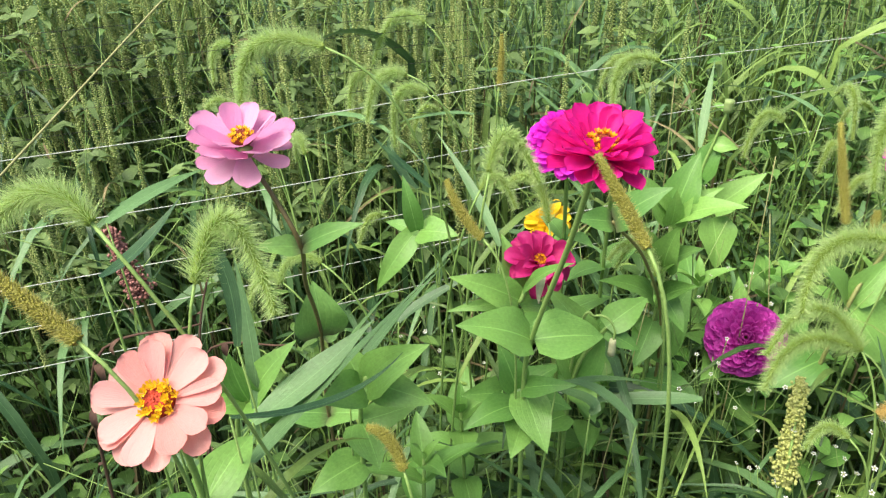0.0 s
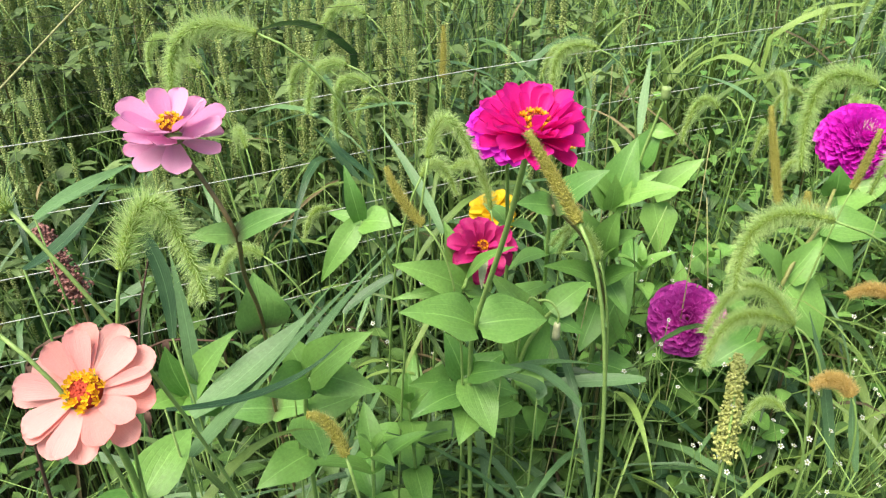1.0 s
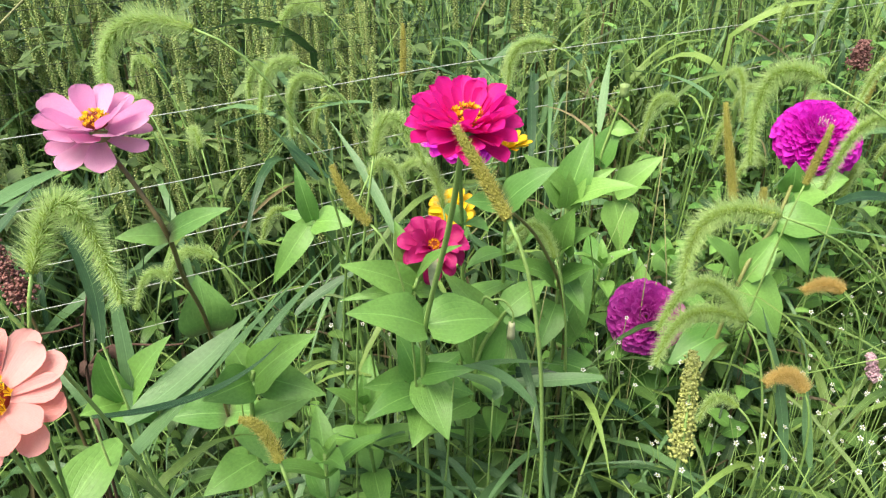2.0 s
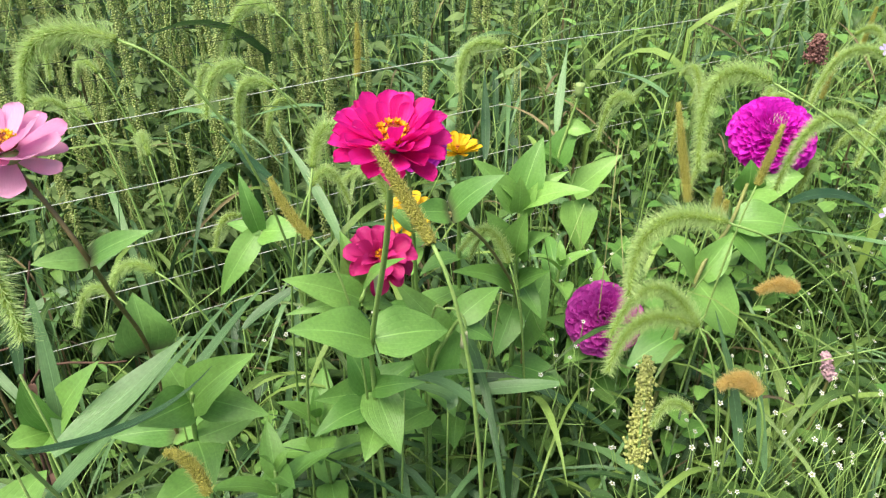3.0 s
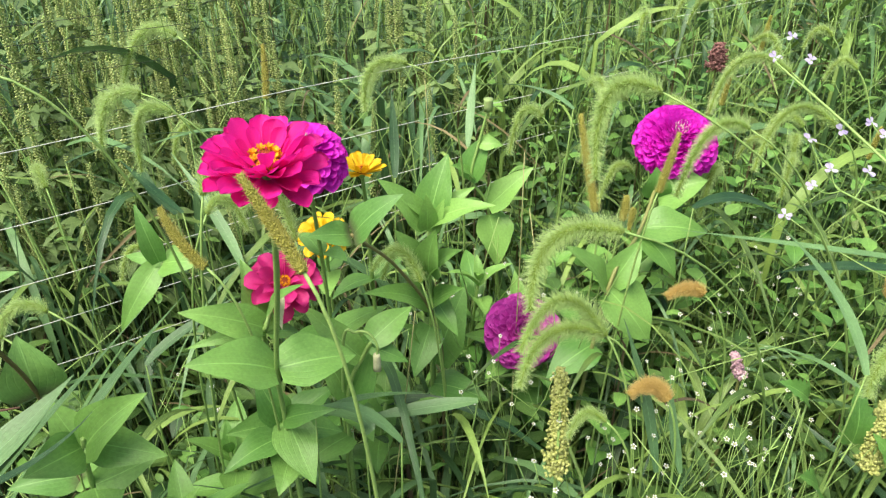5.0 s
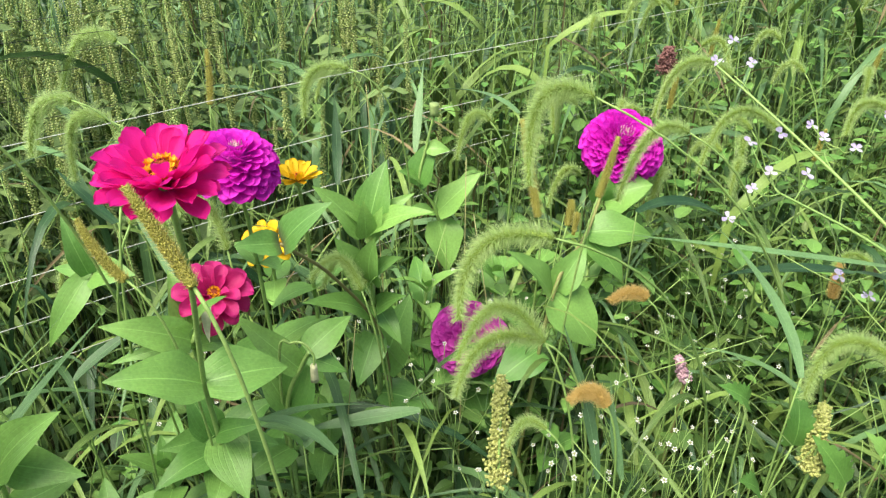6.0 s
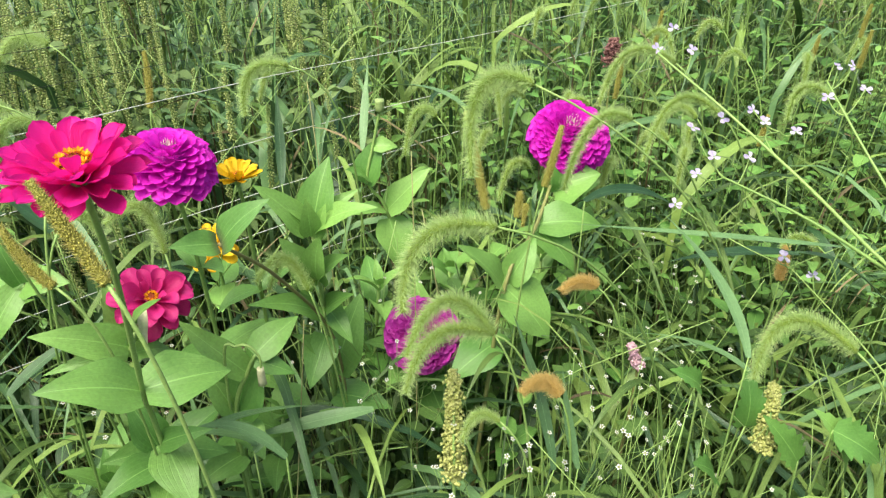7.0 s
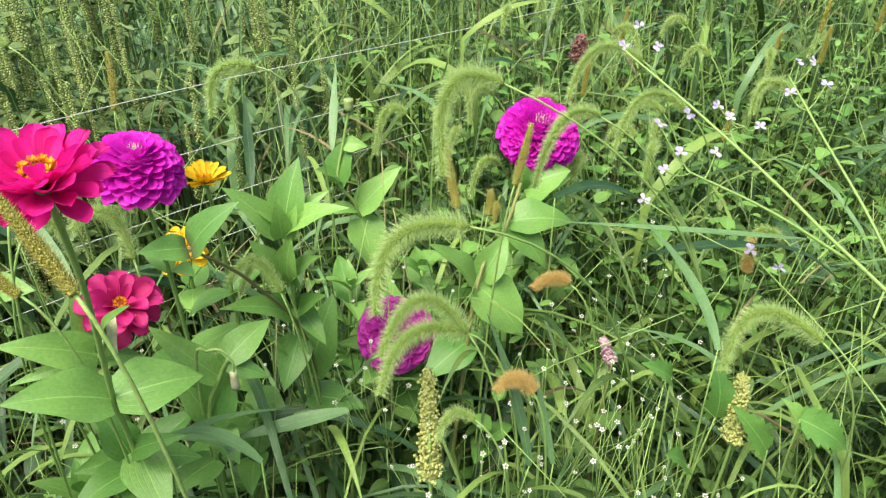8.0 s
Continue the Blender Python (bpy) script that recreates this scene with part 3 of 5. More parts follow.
sprout("zinnia shoot with one pair of leaves spotted purple at the stem", [(0.29, 0.80, 0), (0.285, 0.77, 0.40), (0.273, 0.750, 0.589), (0.213, 0.660, 0.741), (0.163, 0.620, 0.811)], (
    ((0.165, 0.620, 0.810), (0.210, 0.600, 0.853), 0.029),
    ((0.162, 0.620, 0.811), (0.124, 0.600, 0.824), 0.022)), 44, 0.0016, M_DARKSTEM, M_SPOT)
plant = sprout("tall zinnia shoot with a closed round bud and hanging leaves", [(0.45, 1.02, 0), (0.442, 1.0, 0.321), (0.421, 0.980, 0.500), (0.397, 0.970, 0.637), (0.372, 0.972, 0.685), (0.385, 0.98, 0.74), (0.396, 0.980, 0.785)], (
    ((0.398, 0.970, 0.637), (0.465, 0.960, 0.695), 0.038),
    ((0.400, 0.970, 0.624), (0.405, 0.930, 0.556), 0.051),
    ((0.392, 0.970, 0.640), (0.334, 0.950, 0.646), 0.024),
    ((0.368, 0.975, 0.682), (0.404, 0.990, 0.745), 0.037),
    ((0.374, 0.972, 0.690), (0.338, 0.960, 0.715), 0.024),
    ((0.385, 0.980, 0.735), (0.417, 0.970, 0.734), 0.021)), 45, 0.0019)
b = Build(plant.location)
tube(b, [Vector((0.396, 0.980, z)) for z in (0.784, 0.790, 0.797, 0.801)], (0.0062, 0.0068), 10)
part("flower_bud", b, M_BUDGREEN, plant, "pale green round closed bud")
sprout("low zinnia shoot with broad folded light green leaves", [(-0.09, 0.60, 0), (-0.085, 0.56, 0.40), (-0.079, 0.530, 0.634), (-0.067, 0.510, 0.716)], (
    ((-0.067, 0.510, 0.707), (-0.009, 0.500, 0.761), 0.035),
    ((-0.067, 0.515, 0.708), (-0.005, 0.500, 0.697), 0.029),
    ((-0.071, 0.512, 0.705), (-0.104, 0.480, 0.710), 0.032),
    ((-0.075, 0.525, 0.650), (-0.018, 0.530, 0.665), 0.024),
    ((-0.070, 0.514, 0.700), (-0.092, 0.530, 0.742), 0.028),
    ((-0.077, 0.527, 0.645), (-0.053, 0.470, 0.645), 0.038),
    ((-0.082, 0.54, 0.58), (-0.13, 0.50, 0.58), 0.036)), 46)
sprout("low zinnia shoot with upright leaves beside the salmon flower", [(-0.20, 0.56, 0), (-0.20, 0.53, 0.40), (-0.185, 0.495, 0.66), (-0.158, 0.465, 0.735)], (
    ((-0.157, 0.463, 0.733), (-0.113, 0.470, 0.789), 0.025),
    ((-0.158, 0.464, 0.732), (-0.168, 0.460, 0.785), 0.027),
    ((-0.160, 0.466, 0.728), (-0.121, 0.430, 0.736), 0.025),
    ((-0.162, 0.468, 0.726), (-0.182, 0.440, 0.741), 0.025)), 47)
sprout("young shoot with a few pale green pointed leaves", [(0.03, 0.80, 0), (0.025, 0.775, 0.35), (0.018, 0.760, 0.533), (0.001, 0.750, 0.678), (-0.028, 0.745, 0.731)], (
    ((-0.030, 0.745, 0.732), (-0.079, 0.720, 0.669), 0.025),
    ((-0.029, 0.745, 0.733), (-0.045, 0.760, 0.796), 0.019),
    ((-0.026, 0.745, 0.731), (0.018, 0.720, 0.737), 0.032),
    ((-0.027, 0.745, 0.732), (-0.066, 0.770, 0.732), 0.015)), 48, 0.0019)
for i, (x, y, z, size) in enumerate(((0.587, 0.84, 0.60, 1.0), (0.02, 0.64, 0.55, 1.0), (0.20, 0.72, 0.52, 1.0), (0.356, 0.865, 0.58, 1.0), (0.47, 0.90, 0.56, 1.1), (0.70, 0.95, 0.62, 1.1), (-0.02, 0.56, 0.56, 1.0))):
    leafy_top((x, y, z), (x + 0.02 * math.sin(i * 2), y + 0.05, 0), 60 + i, size)

# nodding bud on a hooked stalk
bud = root_of("nodding_bud", (0.16, 0.70, 0), "drooping pale green flower bud on a hooked stalk", "flower bud")
b = Build((0.16, 0.70, 0))
tube(b, smooth([(0.16, 0.70, 0), (0.145, 0.68, 0.45), (0.149, 0.645, 0.668), (0.162, 0.640, 0.686), (0.174, 0.635, 0.687), (0.182, 0.630, 0.675), (0.181, 0.628, 0.660)], 6), (0.0019, 0.0011), 6)
part("stem", b, M_STEM, bud)
b = Build((0.16, 0.70, 0))
low = Vector((0.181, 0.628, 0.660))
tube(b, [low + Vector((0, 0, z)) for z in (0.004, 0.0, -0.010, -0.016)], (0.0034, 0.0046), 10)
part("flower_bud", b, M_PALEBUD, bud, "pale closed bud")


# ---- foxtail grasses ----
HEADS = {"green": (M_SEED_G, M_HAIR_G, "arching fuzzy green foxtail head on a thin stalk", 1.0),
         "yellow": (M_SEED_Y, M_HAIR_Y, "stiff yellowish foxtail head on a thin stalk", 0.5),
         "orange": (M_SEED_O, M_HAIR_O, "ripe tan-orange foxtail head bent over", 0.55)}
fox_count = [0]


def foxtail(base, mid, tip, fat, kind, away, hairs=8.5):
    """A foxtail grass: a stalk from the ground to the base of a seed head that bends through mid to its tip."""
    fox_count[0] += 1
    rng = random.Random(fox_count[0])
    seed_mat, hair_mat, label, fuzz = HEADS[kind]
    base, mid, tip = Vector(base), Vector(mid), Vector(tip)
    foot = Vector((base.x + away[0], base.y + away[1], 0))
    plant = root_of("foxtail_grass", foot, label, "grass", "foxtail grasses")
    axis = arc(base, mid, tip, 16)
    out = (axis[0] - axis[1]).normalized()
    span = math.hypot(*away)
    k1 = base + out * (0.05 + span * 0.45)
    k2 = Vector((foot.x - away[0] * 0.12, foot.y - away[1] * 0.12, base.z * 0.62))
    stalk = [base * (1 - t) ** 3 + k1 * 3 * t * (1 - t) ** 2 + k2 * 3 * t * t * (1 - t) + foot * t ** 3 for t in (i / 18 for i in range(19))]
    b = Build(foot)
    tube(b, stalk[::-1], (0.0017, 0.0011), 6)
    part("stalk", b, M_STEM, plant)
    long = sum((axis[i + 1] - axis[i]).length for i in range(16))
    r = (0.0042 if kind == "green" else 0.0052) * fat
    b, h = Build(foot), Build(foot)
    tube(b, axis, (r * 0.72, r * 0.45), 6)
    rb = min(0.00072, r * 0.2) if hairs > 6 else r * 0.24
    count = int(min(1500, 1.3 * long * 2 * math.pi * r / (2 * rb * 2.1 * rb)))
    tufty = min(1.0, long * 4400 / count)
    for i in range(count):
        t = (i + 0.5) / count
        k = min(int(t * 16), 15)
        p = axis[k].lerp(axis[k + 1], t * 16 - k)
        way = (axis[k + 1] - axis[k]).normalized()
        x = way.cross(Vector((0.31, 0.87, 0.38))).normalized()
        y = way.cross(x)
        q = i * 2.39996
        o = x * math.cos(q) + y * math.sin(q)
        rr = r * (0.78 + 0.35 * math.sin(math.pi * min(1, t * 1.05 + 0.03))) * (1 - 0.45 * t ** 4)
        jig = Vector((rng.uniform(-1, 1), rng.uniform(-1, 1), rng.uniform(-1, 1))) * r * 0.16
        bead(b, p + o * rr * 0.72 + jig, (way * 0.8 + o * 0.6 + jig * 60).normalized(), rb * rng.uniform(0.8, 1.15), rb * rng.uniform(2.0, 2.7))
        for _ in range(int(hairs * tufty * ({"green": 0.72, "yellow": 0.5, "orange": 1.6}[kind]) + rng.random())):
            w = (way * rng.uniform(0.35, 0.75) + o + Vector((rng.uniform(-0.25, 0.25), rng.uniform(-0.25, 0.25), rng.uniform(-0.25, 0.25)))).normalized()
            a = p + o * rr * 0.6
            n = 0.0145 * fuzz * min(fat, 1.2) * rng.uniform(0.55, 1.15) * (1 - 0.35 * t)
            sd = w.cross(Vector((rng.uniform(-1, 1), rng.uniform(-1, 1), rng.uniform(-1, 1)))).normalized() * 0.00022
            s = len(h.v)
            h.v += [a - sd, a + sd, a + w * n]
            h.t += [(0, 0), (0, 1), (1, 0.5)]
            h.f.append((s, s + 1, s + 2))
    head = part("seed_head", b, seed_mat, plant)
    part("bristles", h, hair_mat, head, "fine pale bristles")
    for i in range(2):
        k = 9 + 4 * i
        a = stalk[k]
        q = rng.uniform(0, 6.28)
        d = Vector((math.cos(q), math.sin(q), 0))
        n = rng.uniform(0.12, 0.22)
        b = Build(foot)
        ribbon(b, arc(a, a + d * n * 0.5 + Vector((0, 0, n * 0.35)), a + d * n + Vector((0, 0, n * 0.15)), 7), rng.uniform(0.006, 0.011))
        part("blade", b, M_GRASS, plant)
    return plant


foxtail((-0.183, 0.353, 0.961), (-0.214, 0.361, 0.975), (-0.244, 0.345, 0.947), 1.00, 'green', (0.12, 0.1))
foxtail((-0.135, 0.353, 0.922), (-0.116, 0.371, 0.952), (-0.09, 0.344, 0.906), 1.00, 'green', (-0.05, 0.05))
foxtail((-0.181, 0.305, 0.919), (-0.203, 0.314, 0.934), (-0.229, 0.324, 0.952), 0.92, 'yellow', (-0.03, 0.13))
foxtail((0.116, 0.355, 0.941), (0.103, 0.371, 0.962), (0.09, 0.386, 0.983), 0.70, 'yellow', (0.05, 0.03))
foxtail((0.38, 0.523, 0.84), (0.319, 0.522, 0.841), (0.29, 0.488, 0.798), 1.10, 'green', (0.3, 0.06))
foxtail((0.396, 0.556, 0.706), (0.356, 0.581, 0.736), (0.311, 0.562, 0.695), 1.00, 'green', (0.06, -0.03))
foxtail((0.395, 0.557, 0.705), (0.340, 0.560, 0.713), (0.302, 0.533, 0.677), 1.00, 'green', (0.07, -0.02))
foxtail((0.458, 0.632, 0.919), (0.41, 0.639, 0.918), (0.388, 0.601, 0.851), 1.10, 'green', (0.42, 0.02))
foxtail((0.626, 0.721, 0.835), (0.580, 0.724, 0.834), (0.532, 0.693, 0.774), 0.90, 'green', (0.25, 0.1))
foxtail((0.461, 0.743, 0.737), (0.459, 0.773, 0.784), (0.458, 0.806, 0.835), 0.92, 'yellow', (0.0, 0.05))
foxtail((0.503, 0.684, 0.786), (0.519, 0.697, 0.815), (0.532, 0.709, 0.843), 0.80, 'yellow', (-0.03, 0.03))
foxtail((0.038, 0.586, 0.814), (0.02, 0.6, 0.832), (0.006, 0.618, 0.857), 0.86, 'yellow', (0.04, 0.05))
foxtail((-0.135, 0.706, 0.714), (-0.166, 0.713, 0.718), (-0.184, 0.699, 0.691), 0.80, 'green', (0.1, 0.03))
foxtail((-0.18, 0.7, 0.693), (-0.205, 0.705, 0.696), (-0.22, 0.688, 0.664), 0.70, 'green', (0.1, 0.05))
foxtail((-0.087, 1.156, 0.78), (-0.137, 1.166, 0.782), (-0.148, 1.128, 0.72), 1.00, 'green', (0.1, 0.1))
foxtail((0.27, 0.91, 0.878), (0.227, 0.908, 0.875), (0.213, 0.882, 0.832), 1.00, 'green', (0.1, 0.1))
foxtail((-0.095, 0.621, 0.979), (-0.15, 0.622, 0.981), (-0.164, 0.597, 0.94), 1.10, 'green', (0.15, 0.1))
foxtail((-0.02, 0.968, 0.819), (-0.057, 0.967, 0.818), (-0.063, 0.931, 0.758), 1.00, 'green', (0.1, 0.1))
foxtail((0.044, 0.603, 0.872), (0.061, 0.62, 0.9), (0.089, 0.598, 0.863), 0.90, 'green', (-0.05, 0.08))
foxtail((0.039, 0.649, 0.832), (0.056, 0.655, 0.842), (0.073, 0.639, 0.816), 0.70, 'green', (-0.05, 0.08))
foxtail((0.756, 0.465, 0.662), (0.698, 0.501, 0.689), (0.653, 0.485, 0.638), 1.10, 'green', (0.12, 0.0))
foxtail((0.452, 0.519, 0.644), (0.439, 0.531, 0.656), (0.418, 0.532, 0.646), 1.35, 'orange', (0.02, 0.0))
foxtail((0.564, 0.652, 0.665), (0.547, 0.661, 0.67), (0.524, 0.663, 0.66), 1.2, 'orange', (0.06, 0.0))
foxtail((-0.024, 0.355, 0.77), (-0.034, 0.366, 0.787), (-0.048, 0.37, 0.794), 0.80, 'yellow', (0.03, 0.03))
foxtail((0.092, 1.167, 0.761), (0.096, 1.187, 0.795), (0.097, 1.21, 0.834), 0.92, 'yellow', (0.0, 0.05))
foxtail((-0.044, 0.922, 0.86), (-0.08, 0.926, 0.852), (-0.095, 0.902, 0.804), 1.00, 'green', (0.1, 0.1))
foxtail((0.779, 0.867, 0.847), (0.724, 0.896, 0.858), (0.674, 0.875, 0.795), 0.85, 'green', (0.12, 0.1))
foxtail((1.044, 0.845, 0.778), (1.007, 0.866, 0.789), (0.978, 0.852, 0.749), 1.00, 'green', (0.12, 0.1))
foxtail((0.393, 0.526, 0.622), (0.373, 0.536, 0.627), (0.356, 0.528, 0.605), 0.70, 'green', (0.05, 0.03))
foxtail((0.245, 0.713, 0.689), (0.224, 0.738, 0.719), (0.193, 0.735, 0.697), 0.80, 'green', (0.05, 0.03))
foxtail((0.254, 0.741, 0.679), (0.235, 0.763, 0.71), (0.206, 0.747, 0.677), 0.80, 'green', (0.05, 0.05))
foxtail((0.479, 0.985, 0.767), (0.453, 0.996, 0.771), (0.428, 0.973, 0.718), 0.90, 'green', (0.05, 0.1))
foxtail((0.113, 0.687, 0.774), (0.097, 0.715, 0.812), (0.064, 0.717, 0.798), 0.80, 'green', (0.05, 0.08))
foxtail((0.804, 0.788, 0.797), (0.75, 0.812, 0.815), (0.695, 0.786, 0.748), 0.8, 'green', (0.12, 0.1))
foxtail((1.001, 0.759, 0.581), (0.971, 0.776, 0.592), (0.942, 0.77, 0.566), 0.80, 'green', (0.1, 0.05))
foxtail((-0.366, 1.277, 0.805), (-0.394, 1.274, 0.794), (-0.394, 1.246, 0.749), 1.00, 'green', (0.1, 0.1))
foxtail((-0.028, 1.212, 0.854), (-0.077, 1.226, 0.857), (-0.113, 1.196, 0.791), 1.10, 'green', (0.1, 0.1))
foxtail((0.523, 0.765, 0.724), (0.519, 0.761, 0.715), (0.514, 0.754, 0.7), 0.69, 'yellow', (0.0, 0.03))
foxtail((0.869, 0.688, 0.59), (0.877, 0.697, 0.61), (0.886, 0.706, 0.63), 1.08, 'orange', (0.0, 0.03))
foxtail((0.517, 0.78, 0.699), (0.524, 0.789, 0.714), (0.527, 0.796, 0.726), 0.92, 'yellow', (0.0, 0.04))

# ---- broad grass blades ----
def broad_blade(base, mid, tip, wide):
    """A grass plant with one broad arching blade from a sheathed stalk."""
    fox_count[0] += 1
    rng = random.Random(fox_count[0])
    base = Vector(base)
    foot = Vector((base.x + rng.uniform(-0.04, 0.04), base.y + rng.uniform(0.0, 0.08), 0))
    plant = root_of("broad_leaved_grass", foot, "grass with a broad blue-green arching blade", "grass", "broad grasses")
    b = Build(foot)
    tube(b, arc(foot, foot.lerp(base, 0.55) + Vector((0, 0.01, 0)), base, 8), (0.0024, 0.0008), 6)
    part("stalk", b, M_STEM, plant)
    b = Build(foot)
    ribbon(b, arc(base, mid, tip, 12), wide * 1.25, 0.2, rng.uniform(-0.5, 0.5))
    part("blade", b, M_BLUE, plant)
    return plant


broad_blade((-0.139, 0.393, 0.736), (-0.101, 0.444, 0.753), (0.005, 0.530, 0.827), 0.0153)
broad_blade((-0.140, 0.374, 0.800), (-0.074, 0.398, 0.793), (-0.027, 0.435, 0.805), 0.0081)
broad_blade((0.061, 0.672, 0.754), (0.036, 0.738, 0.785), (-0.006, 0.810, 0.828), 0.0100)
broad_blade((-0.315, 0.616, 0.816), (-0.291, 0.676, 0.819), (-0.255, 0.734, 0.818), 0.0150)
broad_blade((-0.145, 0.439, 0.715), (-0.152, 0.477, 0.778), (-0.166, 0.515, 0.841), 0.0120)
broad_blade((-0.145, 0.427, 0.818), (-0.156, 0.458, 0.867), (-0.187, 0.481, 0.900), 0.0100)
broad_blade((-0.222, 0.415, 0.886), (-0.205, 0.446, 0.891), (-0.186, 0.487, 0.910), 0.0110)
broad_blade((-0.145, 0.428, 0.743), (-0.101, 0.462, 0.761), (-0.055, 0.500, 0.787), 0.0243)
broad_blade((-0.086, 0.530, 0.694), (-0.050, 0.587, 0.717), (0.009, 0.648, 0.754), 0.0122)
broad_blade((0.190, 0.539, 0.627), (0.151, 0.563, 0.654), (0.108, 0.570, 0.655), 0.0140)
broad_blade((0.113, 0.566, 0.650), (0.165, 0.585, 0.647), (0.236, 0.593, 0.630), 0.0123)
broad_blade((0.613, 0.460, 0.694), (0.624, 0.530, 0.734), (0.609, 0.620, 0.771), 0.0125)
broad_blade((0.837, 0.585, 0.704), (0.712, 0.657, 0.704), (0.572, 0.734, 0.704), 0.0115)
broad_blade((0.918, 0.567, 0.619), (0.854, 0.592, 0.674), (0.774, 0.602, 0.699), 0.0202)
broad_blade((0.447, 0.506, 0.558), (0.445, 0.546, 0.624), (0.433, 0.592, 0.694), 0.0105)
broad_blade((0.469, 0.497, 0.561), (0.468, 0.520, 0.596), (0.471, 0.550, 0.646), 0.0095)
broad_blade((0.291, 0.630, 0.577), (0.231, 0.644, 0.566), (0.152, 0.660, 0.550), 0.0160)
broad_blade((0.162, 0.611, 0.574), (0.154, 0.622, 0.589), (0.078, 0.649, 0.591), 0.0162)
broad_blade((0.001, 0.935, 0.801), (-0.056, 0.997, 0.781), (-0.119, 1.056, 0.754), 0.0102)
broad_blade((0.043, 0.953, 0.794), (-0.004, 1.001, 0.777), (-0.072, 1.042, 0.748), 0.0097)
broad_blade((0.503, 0.933, 0.794), (0.462, 1.012, 0.803), (0.387, 1.086, 0.784), 0.0162)
broad_blade((0.589, 0.742, 0.728), (0.671, 0.770, 0.719), (0.752, 0.779, 0.677), 0.0161)
broad_blade((0.696, 0.519, 0.598), (0.657, 0.571, 0.618), (0.586, 0.619, 0.618), 0.0140)
broad_blade((0.877, 0.674, 0.637), (0.782, 0.680, 0.655), (0.676, 0.680, 0.661), 0.0185)
broad_blade((0.244, 0.869, 0.746), (0.252, 0.920, 0.785), (0.259, 0.975, 0.830), 0.0114)
broad_blade((0.372, 0.996, 0.725), (0.389, 1.045, 0.766), (0.411, 1.103, 0.824), 0.0116)
broad_blade((-0.072, 1.057, 0.773), (-0.108, 1.103, 0.802), (-0.163, 1.137, 0.810), 0.0156)
broad_blade((-0.036, 0.947, 0.687), (-0.070, 0.990, 0.711), (-0.080, 1.035, 0.737), 0.0149)
broad_blade((-0.174, 1.026, 0.739), (-0.108, 1.051, 0.749), (-0.016, 1.066, 0.750), 0.0111)
broad_blade((-0.016, 0.872, 0.725), (-0.062, 0.944, 0.733), (-0.105, 1.016, 0.742), 0.0102)
broad_blade((-0.141, 0.662, 0.580), (-0.081, 0.692, 0.655), (-0.018, 0.710, 0.714), 0.0127)
broad_blade((-0.049, 0.671, 0.657), (-0.016, 0.685, 0.679), (0.047, 0.695, 0.711), 0.0109)

# ---- seed heads of other weeds ----
def seed_plume(name, top, low, foot, fat, material, label, category, seed):
    """A branched seed plume between low and top on a stem from the ground."""
    rng = random.Random(seed)
    top, low, foot = Vector(top), Vector(low), Vector(foot)
    plant = root_of(name, foot, label, category)
    b = Build(foot)
    tube(b, smooth([foot, foot.lerp(low, 0.6), low, top], 5), (0.003, 0.0012), 6)
    part("stem", b, M_STEM if material is M_AMAR else M_DARKSTEM, plant)
    b = Build(foot)
    way = (top - low)
    for i in range(300):
        t = i / 300
        p = low + way * t
        q = i * 2.39996
        r = fat * (1 - 0.6 * t) * rng.uniform(0.5, 1.0)
        o = Vector((math.cos(q), math.sin(q), rng.uniform(-0.1, 0.5)))
        for k in range(5):
            c = p + o * r * (k / 5 + 0.2) + Vector((rng.uniform(-1, 1), rng.uniform(-1, 1), rng.uniform(-1, 1))) * 0.0025
            bead(b, c, (o + Vector((0, 0, 0.4))).normalized(), rng.uniform(0.0016, 0.0030), rng.uniform(0.003, 0.0055))
    part("seed_plume", b, material, plant)
    return plant


seed_plume("amaranth", (0.365, 0.582, 0.645), (0.350, 0.535, 0.55), (0.36, 0.56, 0), 0.0155, M_AMAR, "amaranth with a stiff yellow-green seed plume", "weed", 1)
seed_plume("amaranth", (0.704, 0.503, 0.60), (0.684, 0.478, 0.535), (0.69, 0.52, 0), 0.0150, M_AMAR, "amaranth with a loose yellow-green seed plume", "weed", 2)
seed_plume("dock", (-0.405, 0.785, 0.715), (-0.375, 0.765, 0.63), (-0.36, 0.80, 0), 0.020, M_DOCK, "dock with a reddish-pink seed plume", "weed", 3)
seed_plume("dock", (0.864, 1.166, 0.80), (0.868, 1.17, 0.755), (0.88, 1.2, 0), 0.022, M_DOCKDARK, "dock with a dark red-brown seed plume", "weed", 4)
seed_plume("dock", (0.60, 0.62, 0.595), (0.61, 0.615, 0.565), (0.61, 0.64, 0), 0.006, M_PALE, "small weed with a pale brownish pink seed plume", "weed", 5)

